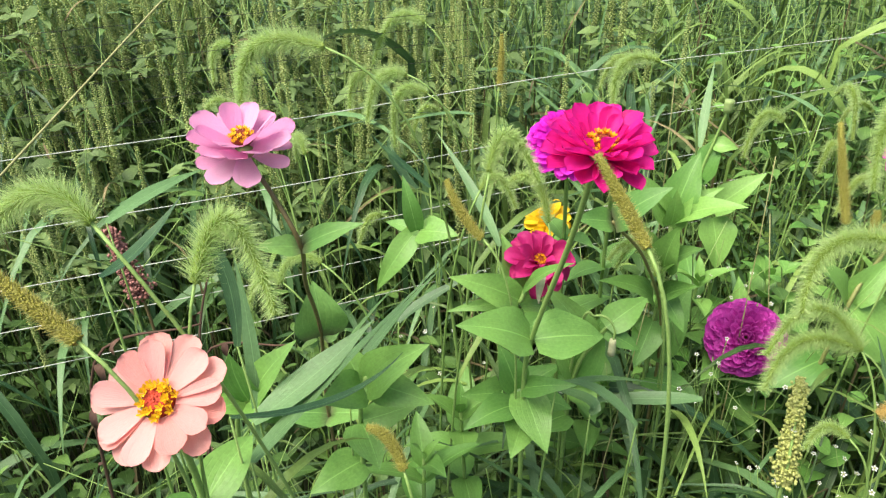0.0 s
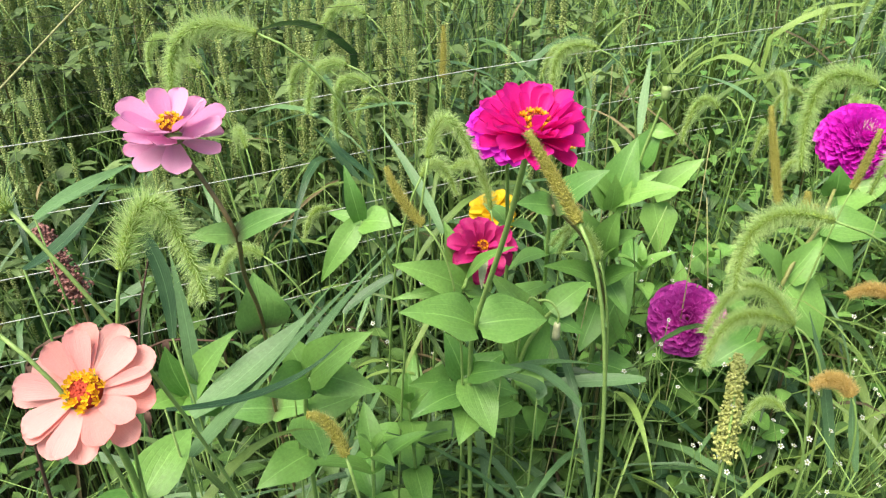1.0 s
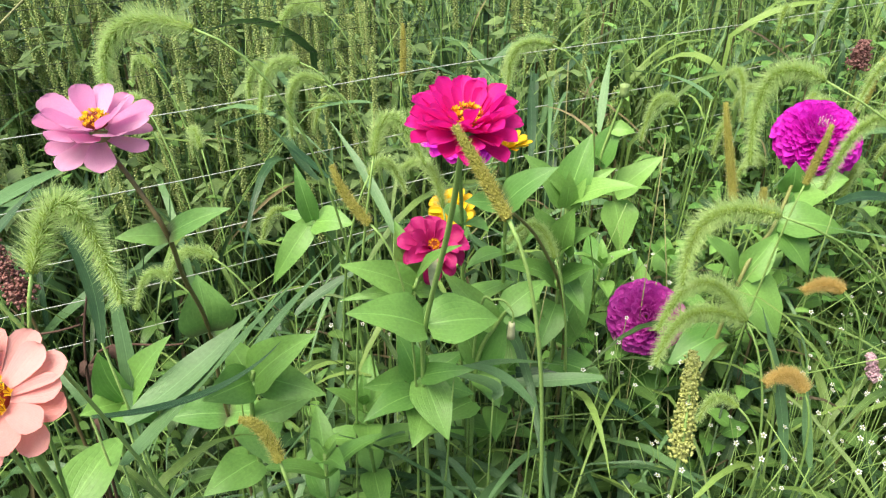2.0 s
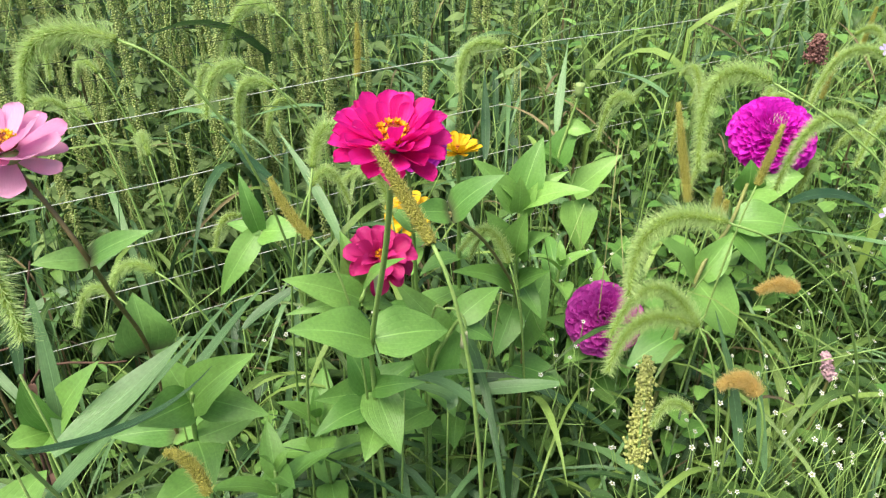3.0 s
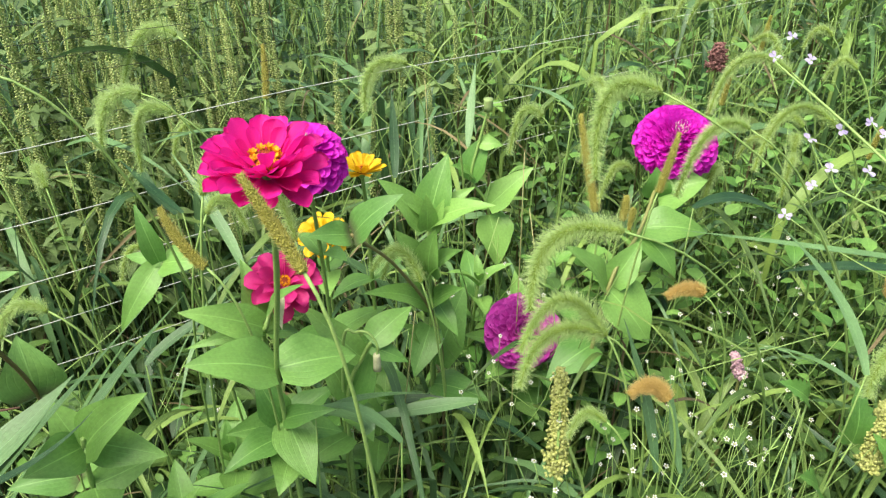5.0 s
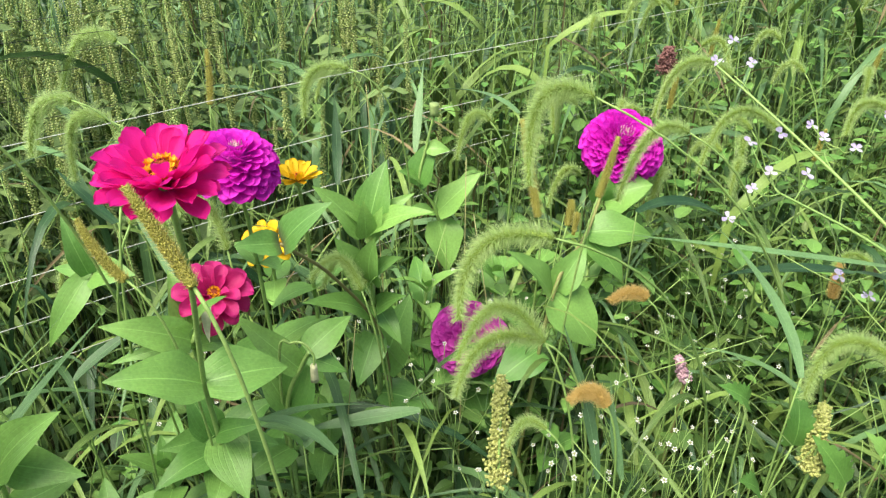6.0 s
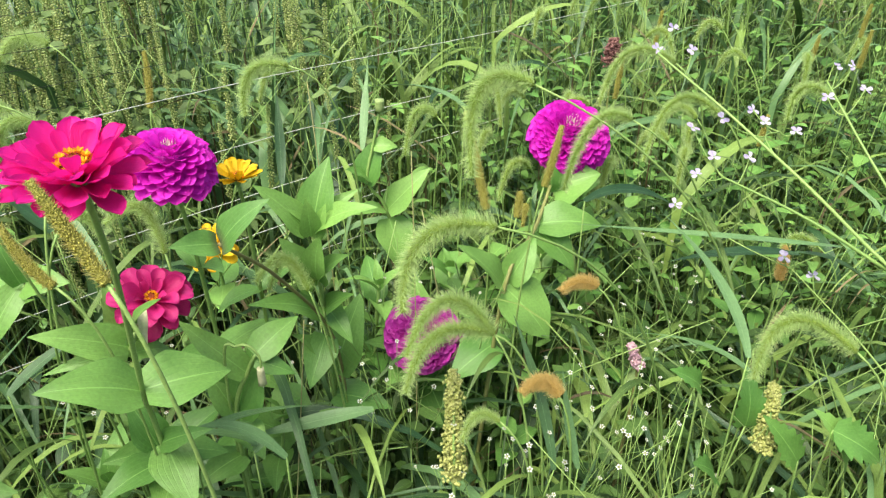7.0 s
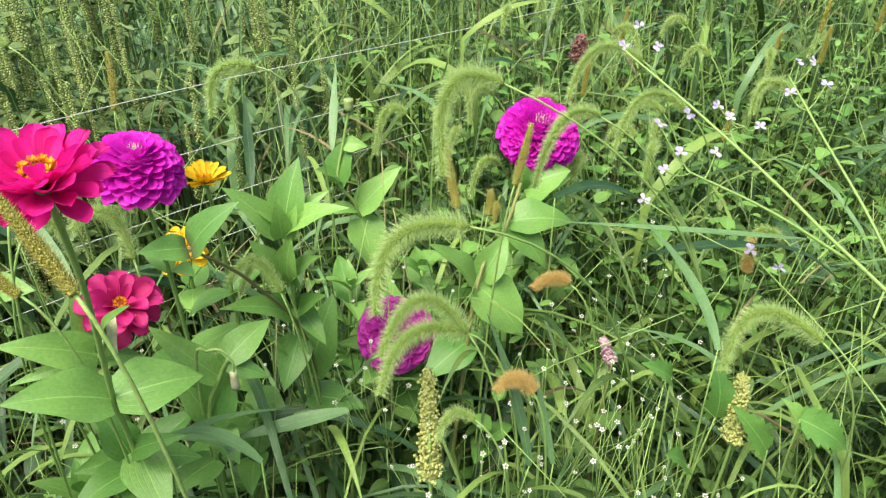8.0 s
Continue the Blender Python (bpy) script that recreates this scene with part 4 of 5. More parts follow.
# a straw leaning across the weeds
straw = root_of("dry_straw", (-0.75, 0.25, 0), "pale dry grass straw leaning across the weeds", "grass")
b = Build((-0.75, 0.25, 0))
tube(b, smooth([(-0.75, 0.25, 0), (-0.70, 0.32, 0.45), (-0.60, 0.505, 0.684), (-0.483, 0.727, 0.807), (-0.391, 0.902, 0.904), (-0.35, 0.98, 0.947)], 5), (0.0016, 0.0012), 6)
part("stalk", b, M_STRAW, straw)
for k, pts in enumerate((((-0.33, 0.72, 0), (-0.31, 0.70, 0.35), (-0.28, 0.68, 0.60), (-0.17, 0.66, 0.635)),
                         ((-0.30, 0.62, 0), (-0.29, 0.64, 0.35), (-0.275, 0.66, 0.62), (-0.25, 0.70, 0.74)),
                         ((-0.42, 0.60, 0), (-0.40, 0.61, 0.40), (-0.36, 0.60, 0.66), (-0.24, 0.60, 0.71)))):
    dead = root_of("dead_stem", pts[0], "withered dark brown weed stem with shrivelled leaves", "weed", "dead stems")
    b = Build(pts[0])
    line = smooth(pts, 6)
    tube(b, line, (0.0028, 0.0010), 6)
    part("stem", b, M_DEAD, dead)
    pick = random.Random(500 + k)
    for j in range(4):
        b = Build(pts[0])
        q = pick.uniform(0, 6.28)
        leaf(b, line[8 + 2 * j], (math.cos(q), math.sin(q), -0.5), pick.uniform(0.018, 0.032), 0.008, 1.2, 0.6, 5, 2, rng=pick, wavy=0.4)
        part("leaf", b, M_DEAD, dead, "shrivelled brown leaf")
for i, (p, q) in enumerate((((0.330, 0.649, 0.0), (0.386, 0.792, 0.80)), ((0.45, 0.62, 0.0), (0.40, 0.80, 0.72)), ((0.12, 0.60, 0.0), (0.235, 0.70, 0.66)), ((0.30, 0.86, 0.0), (0.29, 0.90, 0.86)))):
    straw = root_of("thin_straw", p, "thin pale green grass stalk standing upright", "grass", "thin stalks")
    b = Build(p)
    tube(b, arc(p, Vector(p).lerp(Vector(q), 0.5) + Vector((0.006, 0, 0.01)), q, 8), (0.0012, 0.0006), 5)
    part("stalk", b, M_STRAW, straw)


# ---- wild radish with pale lilac flowers ----
def radish(foot, stems, flowers):
    plant = root_of("wild_radish", foot, "wild radish with long branched stems and pale lilac flowers", "wildflower")
    lines = []
    for pts, r0, r1 in stems:
        b = Build(foot)
        line = smooth(pts, 6)
        lines += line
        tube(b, line, (r0, r1), 6)
        part("stem", b, M_STEM, plant)
    rng = random.Random(5)
    shape = petal_mesh("petal", M_WHITE, 0.75, 0.15, -0.05, 77, 0.05)
    for at in flowers:
        at = Vector(at)
        near = min(lines, key=lambda p: (p - at).length + max(0.0, p.z - at.z + 0.02) * 3)
        b = Build(foot)
        tube(b, arc(near, near.lerp(at, 0.5) - Vector((0, 0, 0.006)), at, 6), (0.0009, 0.0007), 5)
        tube(b, [at - Vector((0, 0, 0.008)), at - Vector((0, 0, 0.004)), at], (0.0012, 0.0018), 6)
        flower = part("flower", b, M_STEM, plant, "slender flower stalk")
        for k in range(4):
            ob = part("petal", shape, M_WHITE, flower)
            ob.matrix_basis = facing(at - Vector(foot), (rng.uniform(-0.4, 0.3), rng.uniform(-0.8, -0.2), 0.8)) @ turned(0.001, 0.0, k * 1.57 + rng.uniform(-0.3, 0.3) + at.x * 40, rng.uniform(0.0, 0.3), 0.0080)
    return plant


radish((0.97, 0.42, 0), ((((0.97, 0.42, 0), (0.96, 0.42, 0.35), (0.917, 0.43, 0.60), (0.840, 0.581, 0.727), (0.780, 0.72, 0.81), (0.730, 0.839, 0.871)), 0.0032, 0.0015),
                         (((0.93, 0.425, 0.56), (0.92, 0.55, 0.70), (0.925, 0.68, 0.79), (0.93, 0.755, 0.84)), 0.0023, 0.0012),
                         (((0.86, 0.54, 0.695), (0.80, 0.61, 0.735), (0.735, 0.68, 0.765)), 0.0024, 0.0013),
                         (((0.80, 0.67, 0.78), (0.82, 0.72, 0.79), (0.86, 0.74, 0.785)), 0.0013, 0.0008),
                         (((0.95, 0.42, 0.45), (0.87, 0.53, 0.58), (0.81, 0.62, 0.66)), 0.0016, 0.0008)),
       ((0.725, 0.739, 0.807), (0.773, 0.747, 0.811), (0.730, 0.698, 0.785), (0.769, 0.683, 0.785), (0.702, 0.687, 0.771), (0.919, 0.736, 0.825), (0.963, 0.773, 0.851),
        (0.981, 0.766, 0.851), (0.981, 0.739, 0.828), (0.875, 0.730, 0.787), (0.841, 0.750, 0.797), (0.829, 0.603, 0.656), (0.801, 0.626, 0.675), (0.719, 0.739, 0.705), (0.737, 0.850, 0.874), (0.761, 0.857, 0.896), (0.781, 0.837, 0.871), (0.847, 0.780, 0.802)))


# ---- low weeds with toothed leaves ----
def toothed_weed(foot, leaves, seed):
    rng = random.Random(seed)
    plant = root_of("toothed_weed", foot, "low weed with pale green toothed leaves", "weed", "toothed weeds")
    low = Vector(foot)
    for base, tip, wide in leaves:
        base = Vector(base)
        b = Build(foot)
        tube(b, arc(low, low.lerp(base, 0.5) + Vector((0, 0.01, 0.04)), base, 8), (0.0018, 0.0011), 5)
        part("stalk", b, M_STEM, plant)
        set_leaf(plant, base, tip, wide, M_LEAF, rng, 0.45)
    return plant


toothed_weed((0.79, 0.46, 0), (((0.767, 0.440, 0.527), (0.716, 0.460, 0.606), 0.037), ((0.728, 0.440, 0.586), (0.786, 0.420, 0.539), 0.036), ((0.719, 0.460, 0.525), (0.673, 0.480, 0.588), 0.031)), 81)
toothed_weed((0.64, 0.50, 0), (((0.620, 0.520, 0.610), (0.577, 0.520, 0.641), 0.024), ((0.675, 0.500, 0.554), (0.680, 0.520, 0.617), 0.035), ((0.608, 0.460, 0.544), (0.566, 0.450, 0.585), 0.028)), 82)


# ---- small white daisies low in the weeds ----
def daisy_meshes():
    w, y = Build(), Build()
    for k in range(5):
        u = Vector((math.cos(k * 1.2566), math.sin(k * 1.2566), 0.15))
        sd = Vector((-u.y, u.x, 0)) * 0.0012
        i = len(w.v)
        w.v += [Vector((0, 0, 0)), u * 0.0024 + sd, u * 0.0037, u * 0.0024 - sd]
        w.t += [(0, 0.5), (0.5, 0), (1, 0.5), (0.5, 1)]
        w.f.append((i, i + 1, i + 2, i + 3))
    bead(y, Vector((0, 0, 0.0006)), Vector((0, 0, 1)), 0.0017, 0.0028)
    w, y = w.mesh("flower"), y.mesh("flower_center")
    w.materials.append(M_WHITER)
    y.materials.append(M_STRAW)
    return w, y


DAISY, DAISY_DISC = daisy_meshes()


def galinsoga(foot, tall, seed):
    rng = random.Random(seed)
    foot = Vector(foot)
    plant = root_of("galinsoga", foot, "low weed with tiny white flowers and thin stems", "wildflower", "white-flowered weeds")
    mid = foot + Vector((0, 0, tall * 0.75))
    b = Build(foot)
    tube(b, arc(foot, foot.lerp(mid, 0.5), mid, 4), (0.0013, 0.001), 5)
    part("stem", b, M_STEM, plant)
    for i in range(11):
        q = rng.uniform(0, 6.28)
        d = rng.uniform(0.02, 0.10)
        at = foot + Vector((math.cos(q) * d, math.sin(q) * d, tall * rng.uniform(0.84, 1.06)))
        b = Build(foot)
        tube(b, arc(mid, mid.lerp(at, 0.5) + Vector((math.cos(q), math.sin(q), 0)) * 0.01, at, 4), (0.0006, 0.0004), 4)
        part("stalk", b, M_STEM, plant)
        flower = part("flower", DAISY, M_WHITER, plant, "tiny white flower")
        flower.matrix_basis = facing(at - foot, (rng.uniform(-0.5, 0.5), rng.uniform(-0.8, 0.1), 1)) @ Matrix.Scale(rng.uniform(0.65, 1.0), 4)
        part("flower_center", DAISY_DISC, M_STRAW, flower, "tiny yellow disc")
    for i in range(9):
        q = rng.uniform(0, 6.28)
        b = Build(foot)
        leaf(b, foot + Vector((0, 0, tall * rng.uniform(0.4, 0.85))), (math.cos(q), math.sin(q), 0.2), rng.uniform(0.03, 0.05), rng.uniform(0.016, 0.026), n=5, rng=rng)
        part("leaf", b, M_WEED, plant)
    return plant


rng = random.Random(21)
for i in range(17):
    x, y = rng.uniform(0.28, 0.82), rng.uniform(0.47, 0.92)
    galinsoga((x, y, 0), 0.54 + 0.12 * (y - 0.45) + rng.uniform(-0.05, 0.05), 100 + i)
for i in range(3):
    galinsoga((rng.uniform(-0.05, 0.25), rng.uniform(0.7, 0.95), 0), 0.52, 140 + i)


# ---- the meadow itself ----
def canopy(x, y):
    """How high the weeds stand: low by the path and in front of the fence, higher behind it."""
    s = min(max((y - 0.32) / 1.1, 0.0), 1.0)
    behind = y - fence_y(x)
    low = 0.0
    if x < 0.42 and behind < 0.04:
        low = 0.14 * min(1.0, (0.42 - x) / 0.3)
    rise = 0.13 * min(max((y - 1.2) / 0.5, 0.0), 1.0)
    return 0.50 + 0.33 * s + rise - low + 0.05 * noise.noise(Vector((x * 2.2, y * 2.2, 3.0)))


def spot_in(rng, y0, y1):
    y = y0 + (y1 - y0) * rng.random() ** 0.8
    return rng.uniform(-0.85 * y - 0.25, 1.55 * y + 0.3), y


def in_corridor(x, y, reach):
    """Whether grass rooted there would hang over the gap before the fence."""
    return x < 0.2 and -0.22 < y - fence_y(x) < 0.05 and reach > 0.0


# tufts of broad grass, single plants that can be told apart
def tuft(seed):
    rng = random.Random(seed)
    plant = root_of("grass_tuft", (0, 0, 0), "tuft of arching green grass blades", "grass", "grass tufts")
    for i in range(6):
        q = i * 1.05 + rng.uniform(-0.4, 0.4)
        d = Vector((math.cos(q), math.sin(q), 0))
        h, reach = rng.uniform(0.62, 1.0), rng.uniform(0.10, 0.42)
        a = d * 0.006
        b = Build()
        if rng.random() < 0.6:
            knee = Vector((d.x * 0.03, d.y * 0.03, h * 0.72))
            line = [a, a.lerp(knee, 0.5)] + arc(knee, knee + d * reach * 0.5 + Vector((0, 0, h * 0.16)), knee + d * reach + Vector((0, 0, h * rng.uniform(-0.12, 0.16))), 8)
        else:
            line = arc(a, a + d * reach * 0.22 + Vector((0, 0, h * 0.62)), a + d * reach * 0.7 + Vector((0, 0, h)), 9)
        ribbon(b, line, rng.uniform(0.007, 0.017), 0.2, rng.uniform(-0.6, 0.6))
        part("blade", b, M_BLUE if seed % 3 else M_GRASS, plant)
    return plant


def sprig(seed):
    """A leafy weed of unit height."""
    rng = random.Random(seed)
    plant = root_of("leafy_weed", (0, 0, 0), "leafy green weed with pointed oval leaves", "weed", "leafy weeds")
    top = Vector((rng.uniform(-0.1, 0.1), rng.uniform(-0.1, 0.1), 1.0))
    line = arc((0, 0, 0), (0, 0, 0.55), top, 10)
    b = Build()
    tube(b, line, (0.0028, 0.0014), 5)
    part("stem", b, M_STEM, plant)
    size = rng.uniform(0.05, 0.11)
    slim = rng.choice((0.25, 0.42, 0.55))
    for k in range(8):
        p = line[4].lerp(line[10], k / 7)
        q = k * 2.4 + seed
        b = Build()
        f = 1 - 0.55 * (k / 7) ** 2
        leaf(b, p, (math.cos(q), math.sin(q), rng.uniform(-0.1, 0.6) + 0.5 * (k / 7)), size * f * rng.uniform(0.8, 1.2), size * f * slim, rng.uniform(0.2, 0.8), 0.25, 5, 2, rng=rng)
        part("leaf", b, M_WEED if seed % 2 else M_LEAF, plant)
    return plant


def ragweed(seed):
    """A ragweed of unit height: upright spikes hung with beads above notched leaves."""
    rng = random.Random(seed)
    plant = root_of("ragweed", (0, 0, 0), "ragweed with upright pale green beaded flower spikes", "weed", "ragweeds")
    for k in range(3):
        q = k * 2.1 + seed
        d = Vector((math.cos(q), math.sin(q), 0)) * (0.06 if k else 0.005)
        h = 1.0 if k == 0 else rng.uniform(0.78, 0.95)
        line = arc((0, 0, 0.0), d * 0.8 + Vector((0, 0, h * 0.6)), d * 1.2 + Vector((0, 0, h)), 6)
        b = Build()
        tube(b, line, (0.0024, 0.0009), 4)
        stem = part("stem", b, M_STEM, plant)
        b = Build()
        long = rng.uniform(0.14, 0.30)
        way = (line[-1] - line[-2]).normalized()
        n = int(long * 950)
        for j in range(n):
            p = line[-1] - way * long * j / n
            a = j * 2.39996
            o = Vector((math.cos(a), math.sin(a), 0))
            f = 0.6 + 0.4 * j / n
            bead(b, p + o * rng.uniform(0.003, 0.0075) * f, (o + Vector((0, 0, rng.uniform(-0.9, 0.4)))).normalized(), rng.uniform(0.0018, 0.0034) * f, rng.uniform(0.006, 0.011) * f)
        part("flower_spike", b, M_SPIKE, stem, "beaded pale green flower spike")
    for k in range(7):
        z = 0.52 + 0.055 * k
        q = k * 2.4 + seed
        b = Build()
        d = Vector((math.cos(q), math.sin(q), 0.25))
        leaf(b, (0, 0, z), d, rng.uniform(0.07, 0.12), 0.03, 0.5, 0.25, 6, 2, rng=rng, wavy=0.5)
        for e in (-0.7, 0.7):
            leaf(b, Vector((0, 0, z)) + d * 0.03, (math.cos(q + e), math.sin(q + e), 0.2), rng.uniform(0.035, 0.06), 0.018, 0.5, 0.25, 4, 2, rng=rng, wavy=0.5)
        part("leaf", b, M_RAG, plant)
    return plant


rng = random.Random(31)
tufts, sprigs, rags = [tuft(200 + i) for i in range(12)], [sprig(300 + i) for i in range(12)], [ragweed(400 + i) for i in range(8)]


def settle(first, made, x, y, h):
    """Stands a plant of unit height on the ground, turned at random: the first ones themselves, then copies."""
    i = made[0] % len(first)
    m = Matrix.Translation((x, y, -0.01)) @ Matrix.Rotation(rng.uniform(0, 6.28), 4, "Z") @ Matrix.Rotation(rng.uniform(-0.08, 0.08), 4, "X") @ Matrix.Scale(h, 4)
    if made[0] < len(first):
        first[i].matrix_basis = m
    else:
        first[i].scale, keep = (1, 1, 1), first[i].matrix_basis.copy()
        copy_thing(first[i], m)
        first[i].matrix_basis = keep
    made[0] += 1


made = [0]
while made[0] < 165:
    x, y = spot_in(rng, 0.45, 1.55)
    if in_corridor(x, y, 0.2):
        continue
    settle(tufts, made, x, y, canopy(x, y) * rng.uniform(0.85, 1.1))
made = [0]
while made[0] < 190:
    x, y = spot_in(rng, 0.40, 1.4)
    settle(sprigs, made, x, y, canopy(x, y) * rng.uniform(0.68, 0.98))
made = [0]
while made[0] < 165:
    y = rng.uniform(0.5, 1.9)
    x = rng.uniform(-0.85 * y - 0.15, 0.45)
    if y - fence_y(x) < 0.05 or (x > 0.1 and rng.random() < 0.6):
        continue
    settle(rags, made, x, y, canopy(x, y) * rng.uniform(0.92, 1.14))

# the joined rest: too many to count
thin, wide_g = Build(), Build()
for i in range(4300):
    x, y = spot_in(rng, 0.25, 2.4)
    left = x < 0.3 and y > fence_y(x)
    if (in_corridor(x, y, 0.1) or left) and rng.random() < 0.6:
        continue
    h = canopy(x, y) * rng.uniform(0.55, 1.04)
    q = rng.uniform(0, 6.28)
    d = Vector((math.cos(q), math.sin(q), 0))
    a = Vector((x, y, 0))
    broad = rng.random() < 0.62
    if rng.random() < 0.72:
        # a blade springing sideways from a stalk
        knee = a + Vector((d.x * 0.02, d.y * 0.02, h * rng.uniform(0.6, 0.95)))
        n = rng.uniform(0.13, 0.42)
        pts = [a, a.lerp(knee, 0.5)] + arc(knee, knee + d * n * 0.5 + Vector((0, 0, n * 0.28)), knee + d * n + Vector((0, 0, n * rng.uniform(-0.35, 0.3))), 7)
    else:
        reach = rng.uniform(0.06, 0.42)
        pts = arc(a, a + d * reach * 0.30 + Vector((0, 0, h * 0.72)), a + d * reach + Vector((0, 0, h * rng.uniform(0.55, 1.0))), 8)
    if pts[-1].y < 0.24:
        continue
    if broad:
        ribbon(thin if x > 0.4 and rng.random() < 0.55 else wide_g, pts, rng.uniform(0.006, 0.019) * (1.2 if y > 1.05 else 1.0 if y > 0.6 else 0.6), 0.22, rng.uniform(-0.7, 0.7))
    else:
        ribbon(thin, pts, rng.uniform(0.002, 0.005), 0.25, rng.uniform(-0.8, 0.8))
stuff("thin_meadow_grass", thin, M_GRASS, "dense thin green meadow grass", "grass")
stuff("wide_meadow_grass", wide_g, M_BLUE, "dense broad-bladed green meadow grass", "grass")

# low leaves that close the ground
low_leaf, low_stem = Build(), Build()
for i in range(1700):
    x, y = spot_in(rng, 0.3, 2.0)
    if x < 0.25 and y > fence_y(x) and rng.random() < 0.5:
        continue
    h = canopy(x, y) * rng.uniform(0.45, 0.92)
    top = Vector((x + rng.uniform(-0.06, 0.06), y + rng.uniform(-0.06, 0.06), h))
    line = arc((x, y, 0), (x, y, h * 0.55), top, 8)
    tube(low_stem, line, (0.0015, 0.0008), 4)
    size = rng.uniform(0.018, 0.05)
    for k in range(10):
        p = line[3].lerp(line[8], k / 9)
        q = k * 2.4 + i
        leaf(low_leaf, p, (math.cos(q), math.sin(q), rng.uniform(-0.2, 0.7)), size * rng.uniform(0.7, 1.2), size * rng.uniform(0.35, 0.6), rng.uniform(0.2, 0.8), 0.25, 4, 2, rng=rng)
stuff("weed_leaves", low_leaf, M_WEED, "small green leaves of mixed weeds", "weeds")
pale = Build()
for i in range(400):
    y = rng.uniform(0.72, 1.6)
    x = rng.uniform(0.42, 1.5 * y + 0.25)
    h = canopy(x, y) * rng.uniform(0.6, 0.98)
    line = arc((x, y, 0), (x, y, h * 0.55), (x + rng.uniform(-0.08, 0.08), y + rng.uniform(-0.08, 0.08), h), 8)
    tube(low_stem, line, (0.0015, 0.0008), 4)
    size = rng.uniform(0.018, 0.048)
    for k in range(9):
        q = k * 2.4 + i
        leaf(pale, line[4].lerp(line[8], k / 8), (math.cos(q), math.sin(q), rng.uniform(-0.1, 0.7)), size * rng.uniform(0.7, 1.2), size * rng.uniform(0.4, 0.7), rng.uniform(0.2, 0.8), 0.25, 5, 2, rng=rng)
stuff("pale_weed_leaves", pale, M_LEAF, "light green leaves of mixed weeds", "weeds")
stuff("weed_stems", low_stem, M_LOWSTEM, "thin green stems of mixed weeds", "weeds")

# withered blades lying among the green ones
dry = Build()
for i in range(420):
    x, y = spot_in(rng, 0.45, 1.9)
    z = canopy(x, y) * rng.uniform(0.35, 0.95)
    q, n = rng.uniform(0, 6.28), rng.uniform(0.05, 0.2)
    d = Vector((math.cos(q), math.sin(q), rng.uniform(-0.5, 0.7)))
    a = Vector((x, y, z))
    ribbon(dry, [Vector((x, y, 0))] + arc(a, a + d * n * 0.5 + Vector((0, 0, 0.02)), a + d * n, 5), rng.uniform(0.002, 0.007), 0.4, rng.uniform(-1.2, 1.2))
stuff("withered_grass", dry, M_DRY, "withered brown grass blades among the green", "grass")

# thin stalks at all angles
stalks = Build()
for i in range(1300):
    x, y = spot_in(rng, 0.5, 2.2)
    h = canopy(x, y) * rng.uniform(0.8, 1.12)
    q, n = rng.uniform(0, 6.28), rng.uniform(0.04, 0.55)
    tube(stalks, arc((x, y, 0), (x + math.cos(q) * n * 0.4, y + math.sin(q) * n * 0.4, h * 0.55), (x + math.cos(q) * n, max(0.5, y + math.sin(q) * n), h), 5), (0.0012, 0.0006), 4)
stuff("grass_stalks", stalks, M_STEM, "thin pale grass stalks leaning in the meadow", "grass")

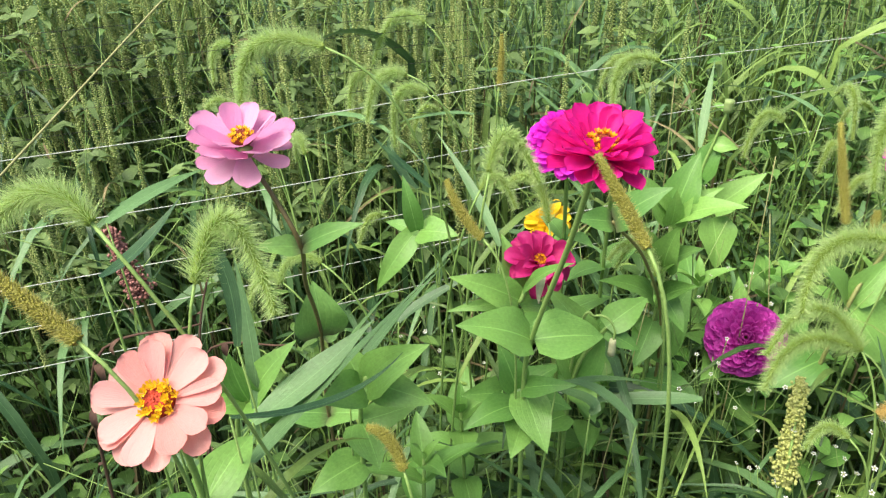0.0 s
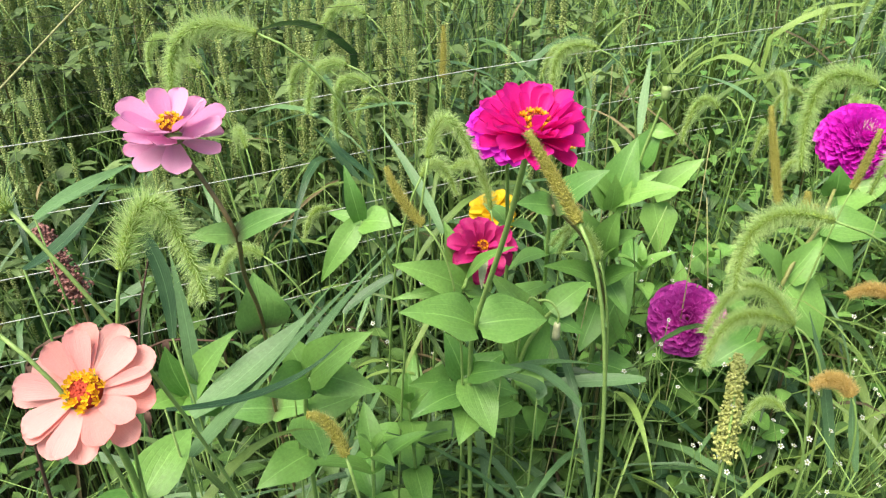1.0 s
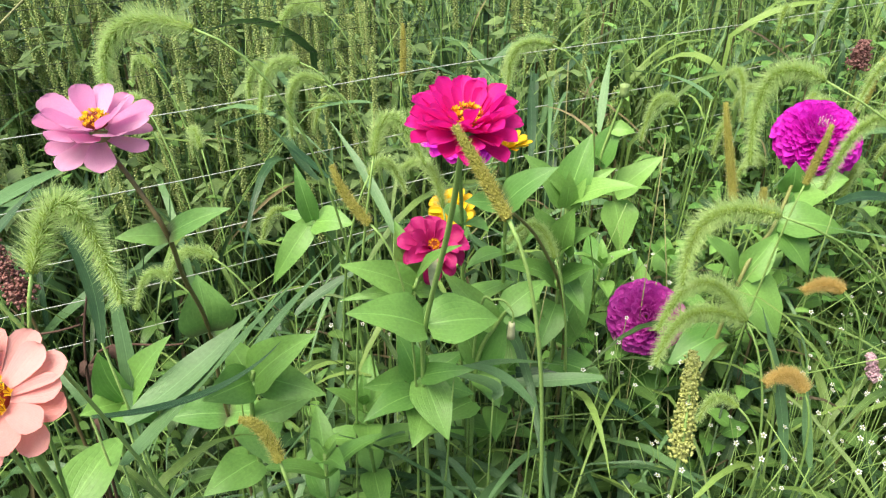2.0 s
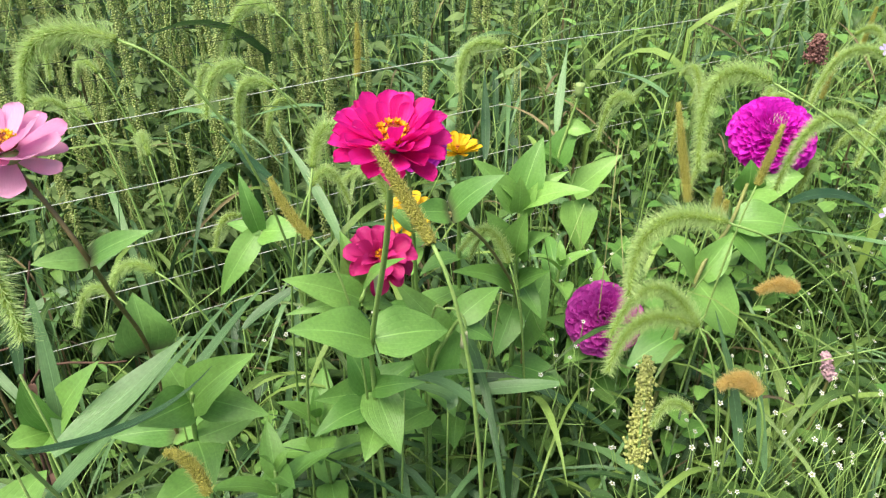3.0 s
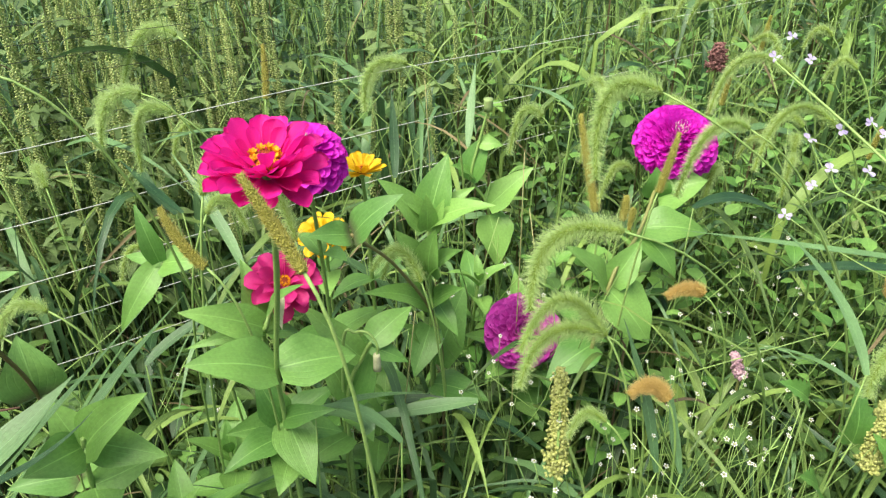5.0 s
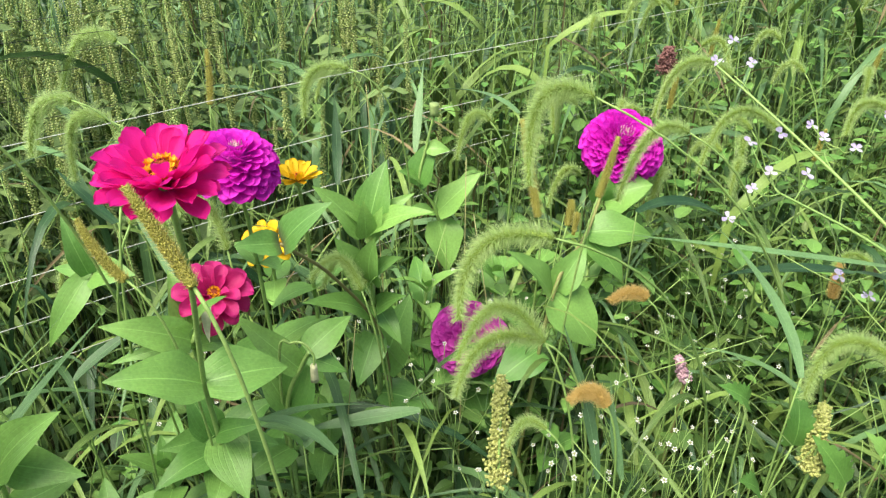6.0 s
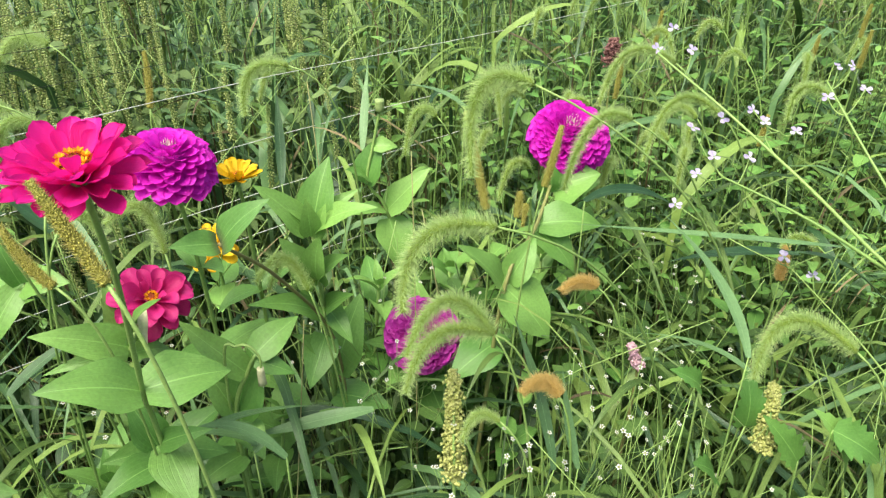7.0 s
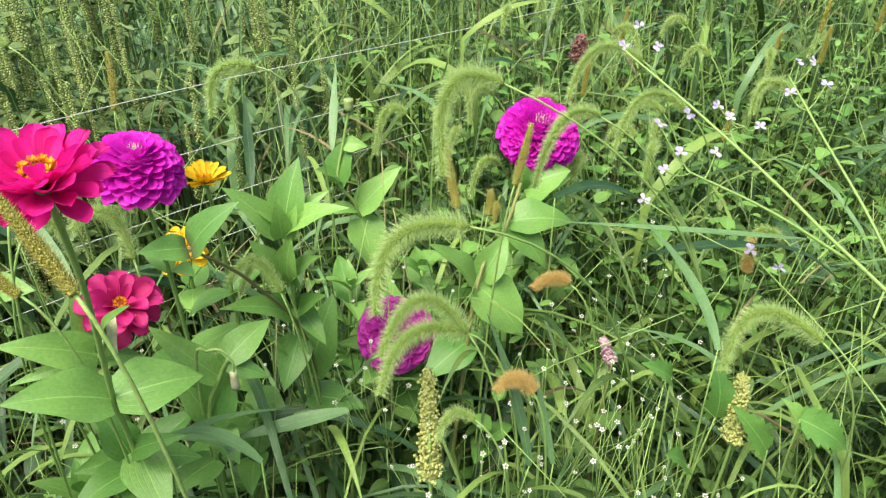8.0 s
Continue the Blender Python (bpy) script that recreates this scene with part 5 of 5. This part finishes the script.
# more foxtails farther back
rng = random.Random(77)
for i in range(110):
    y = rng.uniform(0.9, 2.0)
    x = rng.uniform(-0.4 * y, 1.35 * y) if rng.random() < 0.6 else rng.uniform(0.5 * y, 1.4 * y)
    z = canopy(x, y) * rng.uniform(0.95, 1.12)
    q = rng.uniform(2.2, 4.2) if rng.random() < 0.75 else rng.uniform(0, 6.28)
    n = rng.uniform(0.05, 0.085)
    a = Vector((x, y, z))
    d = Vector((math.cos(q), math.sin(q), 0))
    if rng.random() < 0.8:
        foxtail(a, a + d * n * 0.5 + Vector((0, 0, n * 0.2)), a + d * n * 0.85 - Vector((0, 0, n * 0.5)), rng.uniform(0.8, 1.1), "green", (-d.x * 0.1, -d.y * 0.1), 5)
    else:
        foxtail(a, a + Vector((0.003, 0, n * 0.4)), a + Vector((0.006, 0, n * 0.8)), 0.8, "yellow", (0.01, 0.02), 4)

# the rest of the meadow on both sides, the short grass of the path, and the field out to the distance
far, far_broad, short = Build(), Build(), Build()


def field_blade(b, x, y, h, wide, n):
    e = rng.uniform(0, 6.28)
    d = Vector((math.cos(e), math.sin(e), 0)) * n
    a = Vector((x, y, 0))
    ribbon(b, arc(a, a + d * 0.3 + Vector((0, 0, h * 0.7)), a + d + Vector((0, 0, h * rng.uniform(0.6, 1.0))), 4), wide, 0.22, rng.uniform(-0.6, 0.6))


for i in range(17000):
    x, y = rng.uniform(-5, 6), rng.uniform(0.32, 5.0)
    if y < 1.9 and -0.85 * y - 0.2 < x < 1.55 * y + 0.25:
        continue
    field_blade(far if i % 5 < 2 else far_broad, x, y, rng.uniform(0.45, 0.80), rng.uniform(0.010, 0.024), rng.uniform(0.08, 0.4))
for i in range(5000):
    r, q = 5 + 22 * rng.random() ** 1.6, rng.uniform(0, 6.28)
    if r * math.sin(q) > 0.4:
        field_blade(far, r * math.cos(q), r * math.sin(q), rng.uniform(0.5, 0.9), rng.uniform(0.03, 0.07), rng.uniform(0.1, 0.5))
for i in range(18000):
    x, y = rng.uniform(-5, 6), 0.34 - 3.4 * rng.random()
    field_blade(short, x, y, rng.uniform(0.04, 0.13), rng.uniform(0.006, 0.014), rng.uniform(0.02, 0.10))
stuff("field_grass", far, M_GRASS, "tall green grass of the field beyond", "grass")
stuff("broad_field_grass", far_broad, M_BLUE, "tall broad-bladed grass of the field beyond", "grass")
stuff("path_grass", short, M_GRASS, "short trodden grass of the path", "grass")
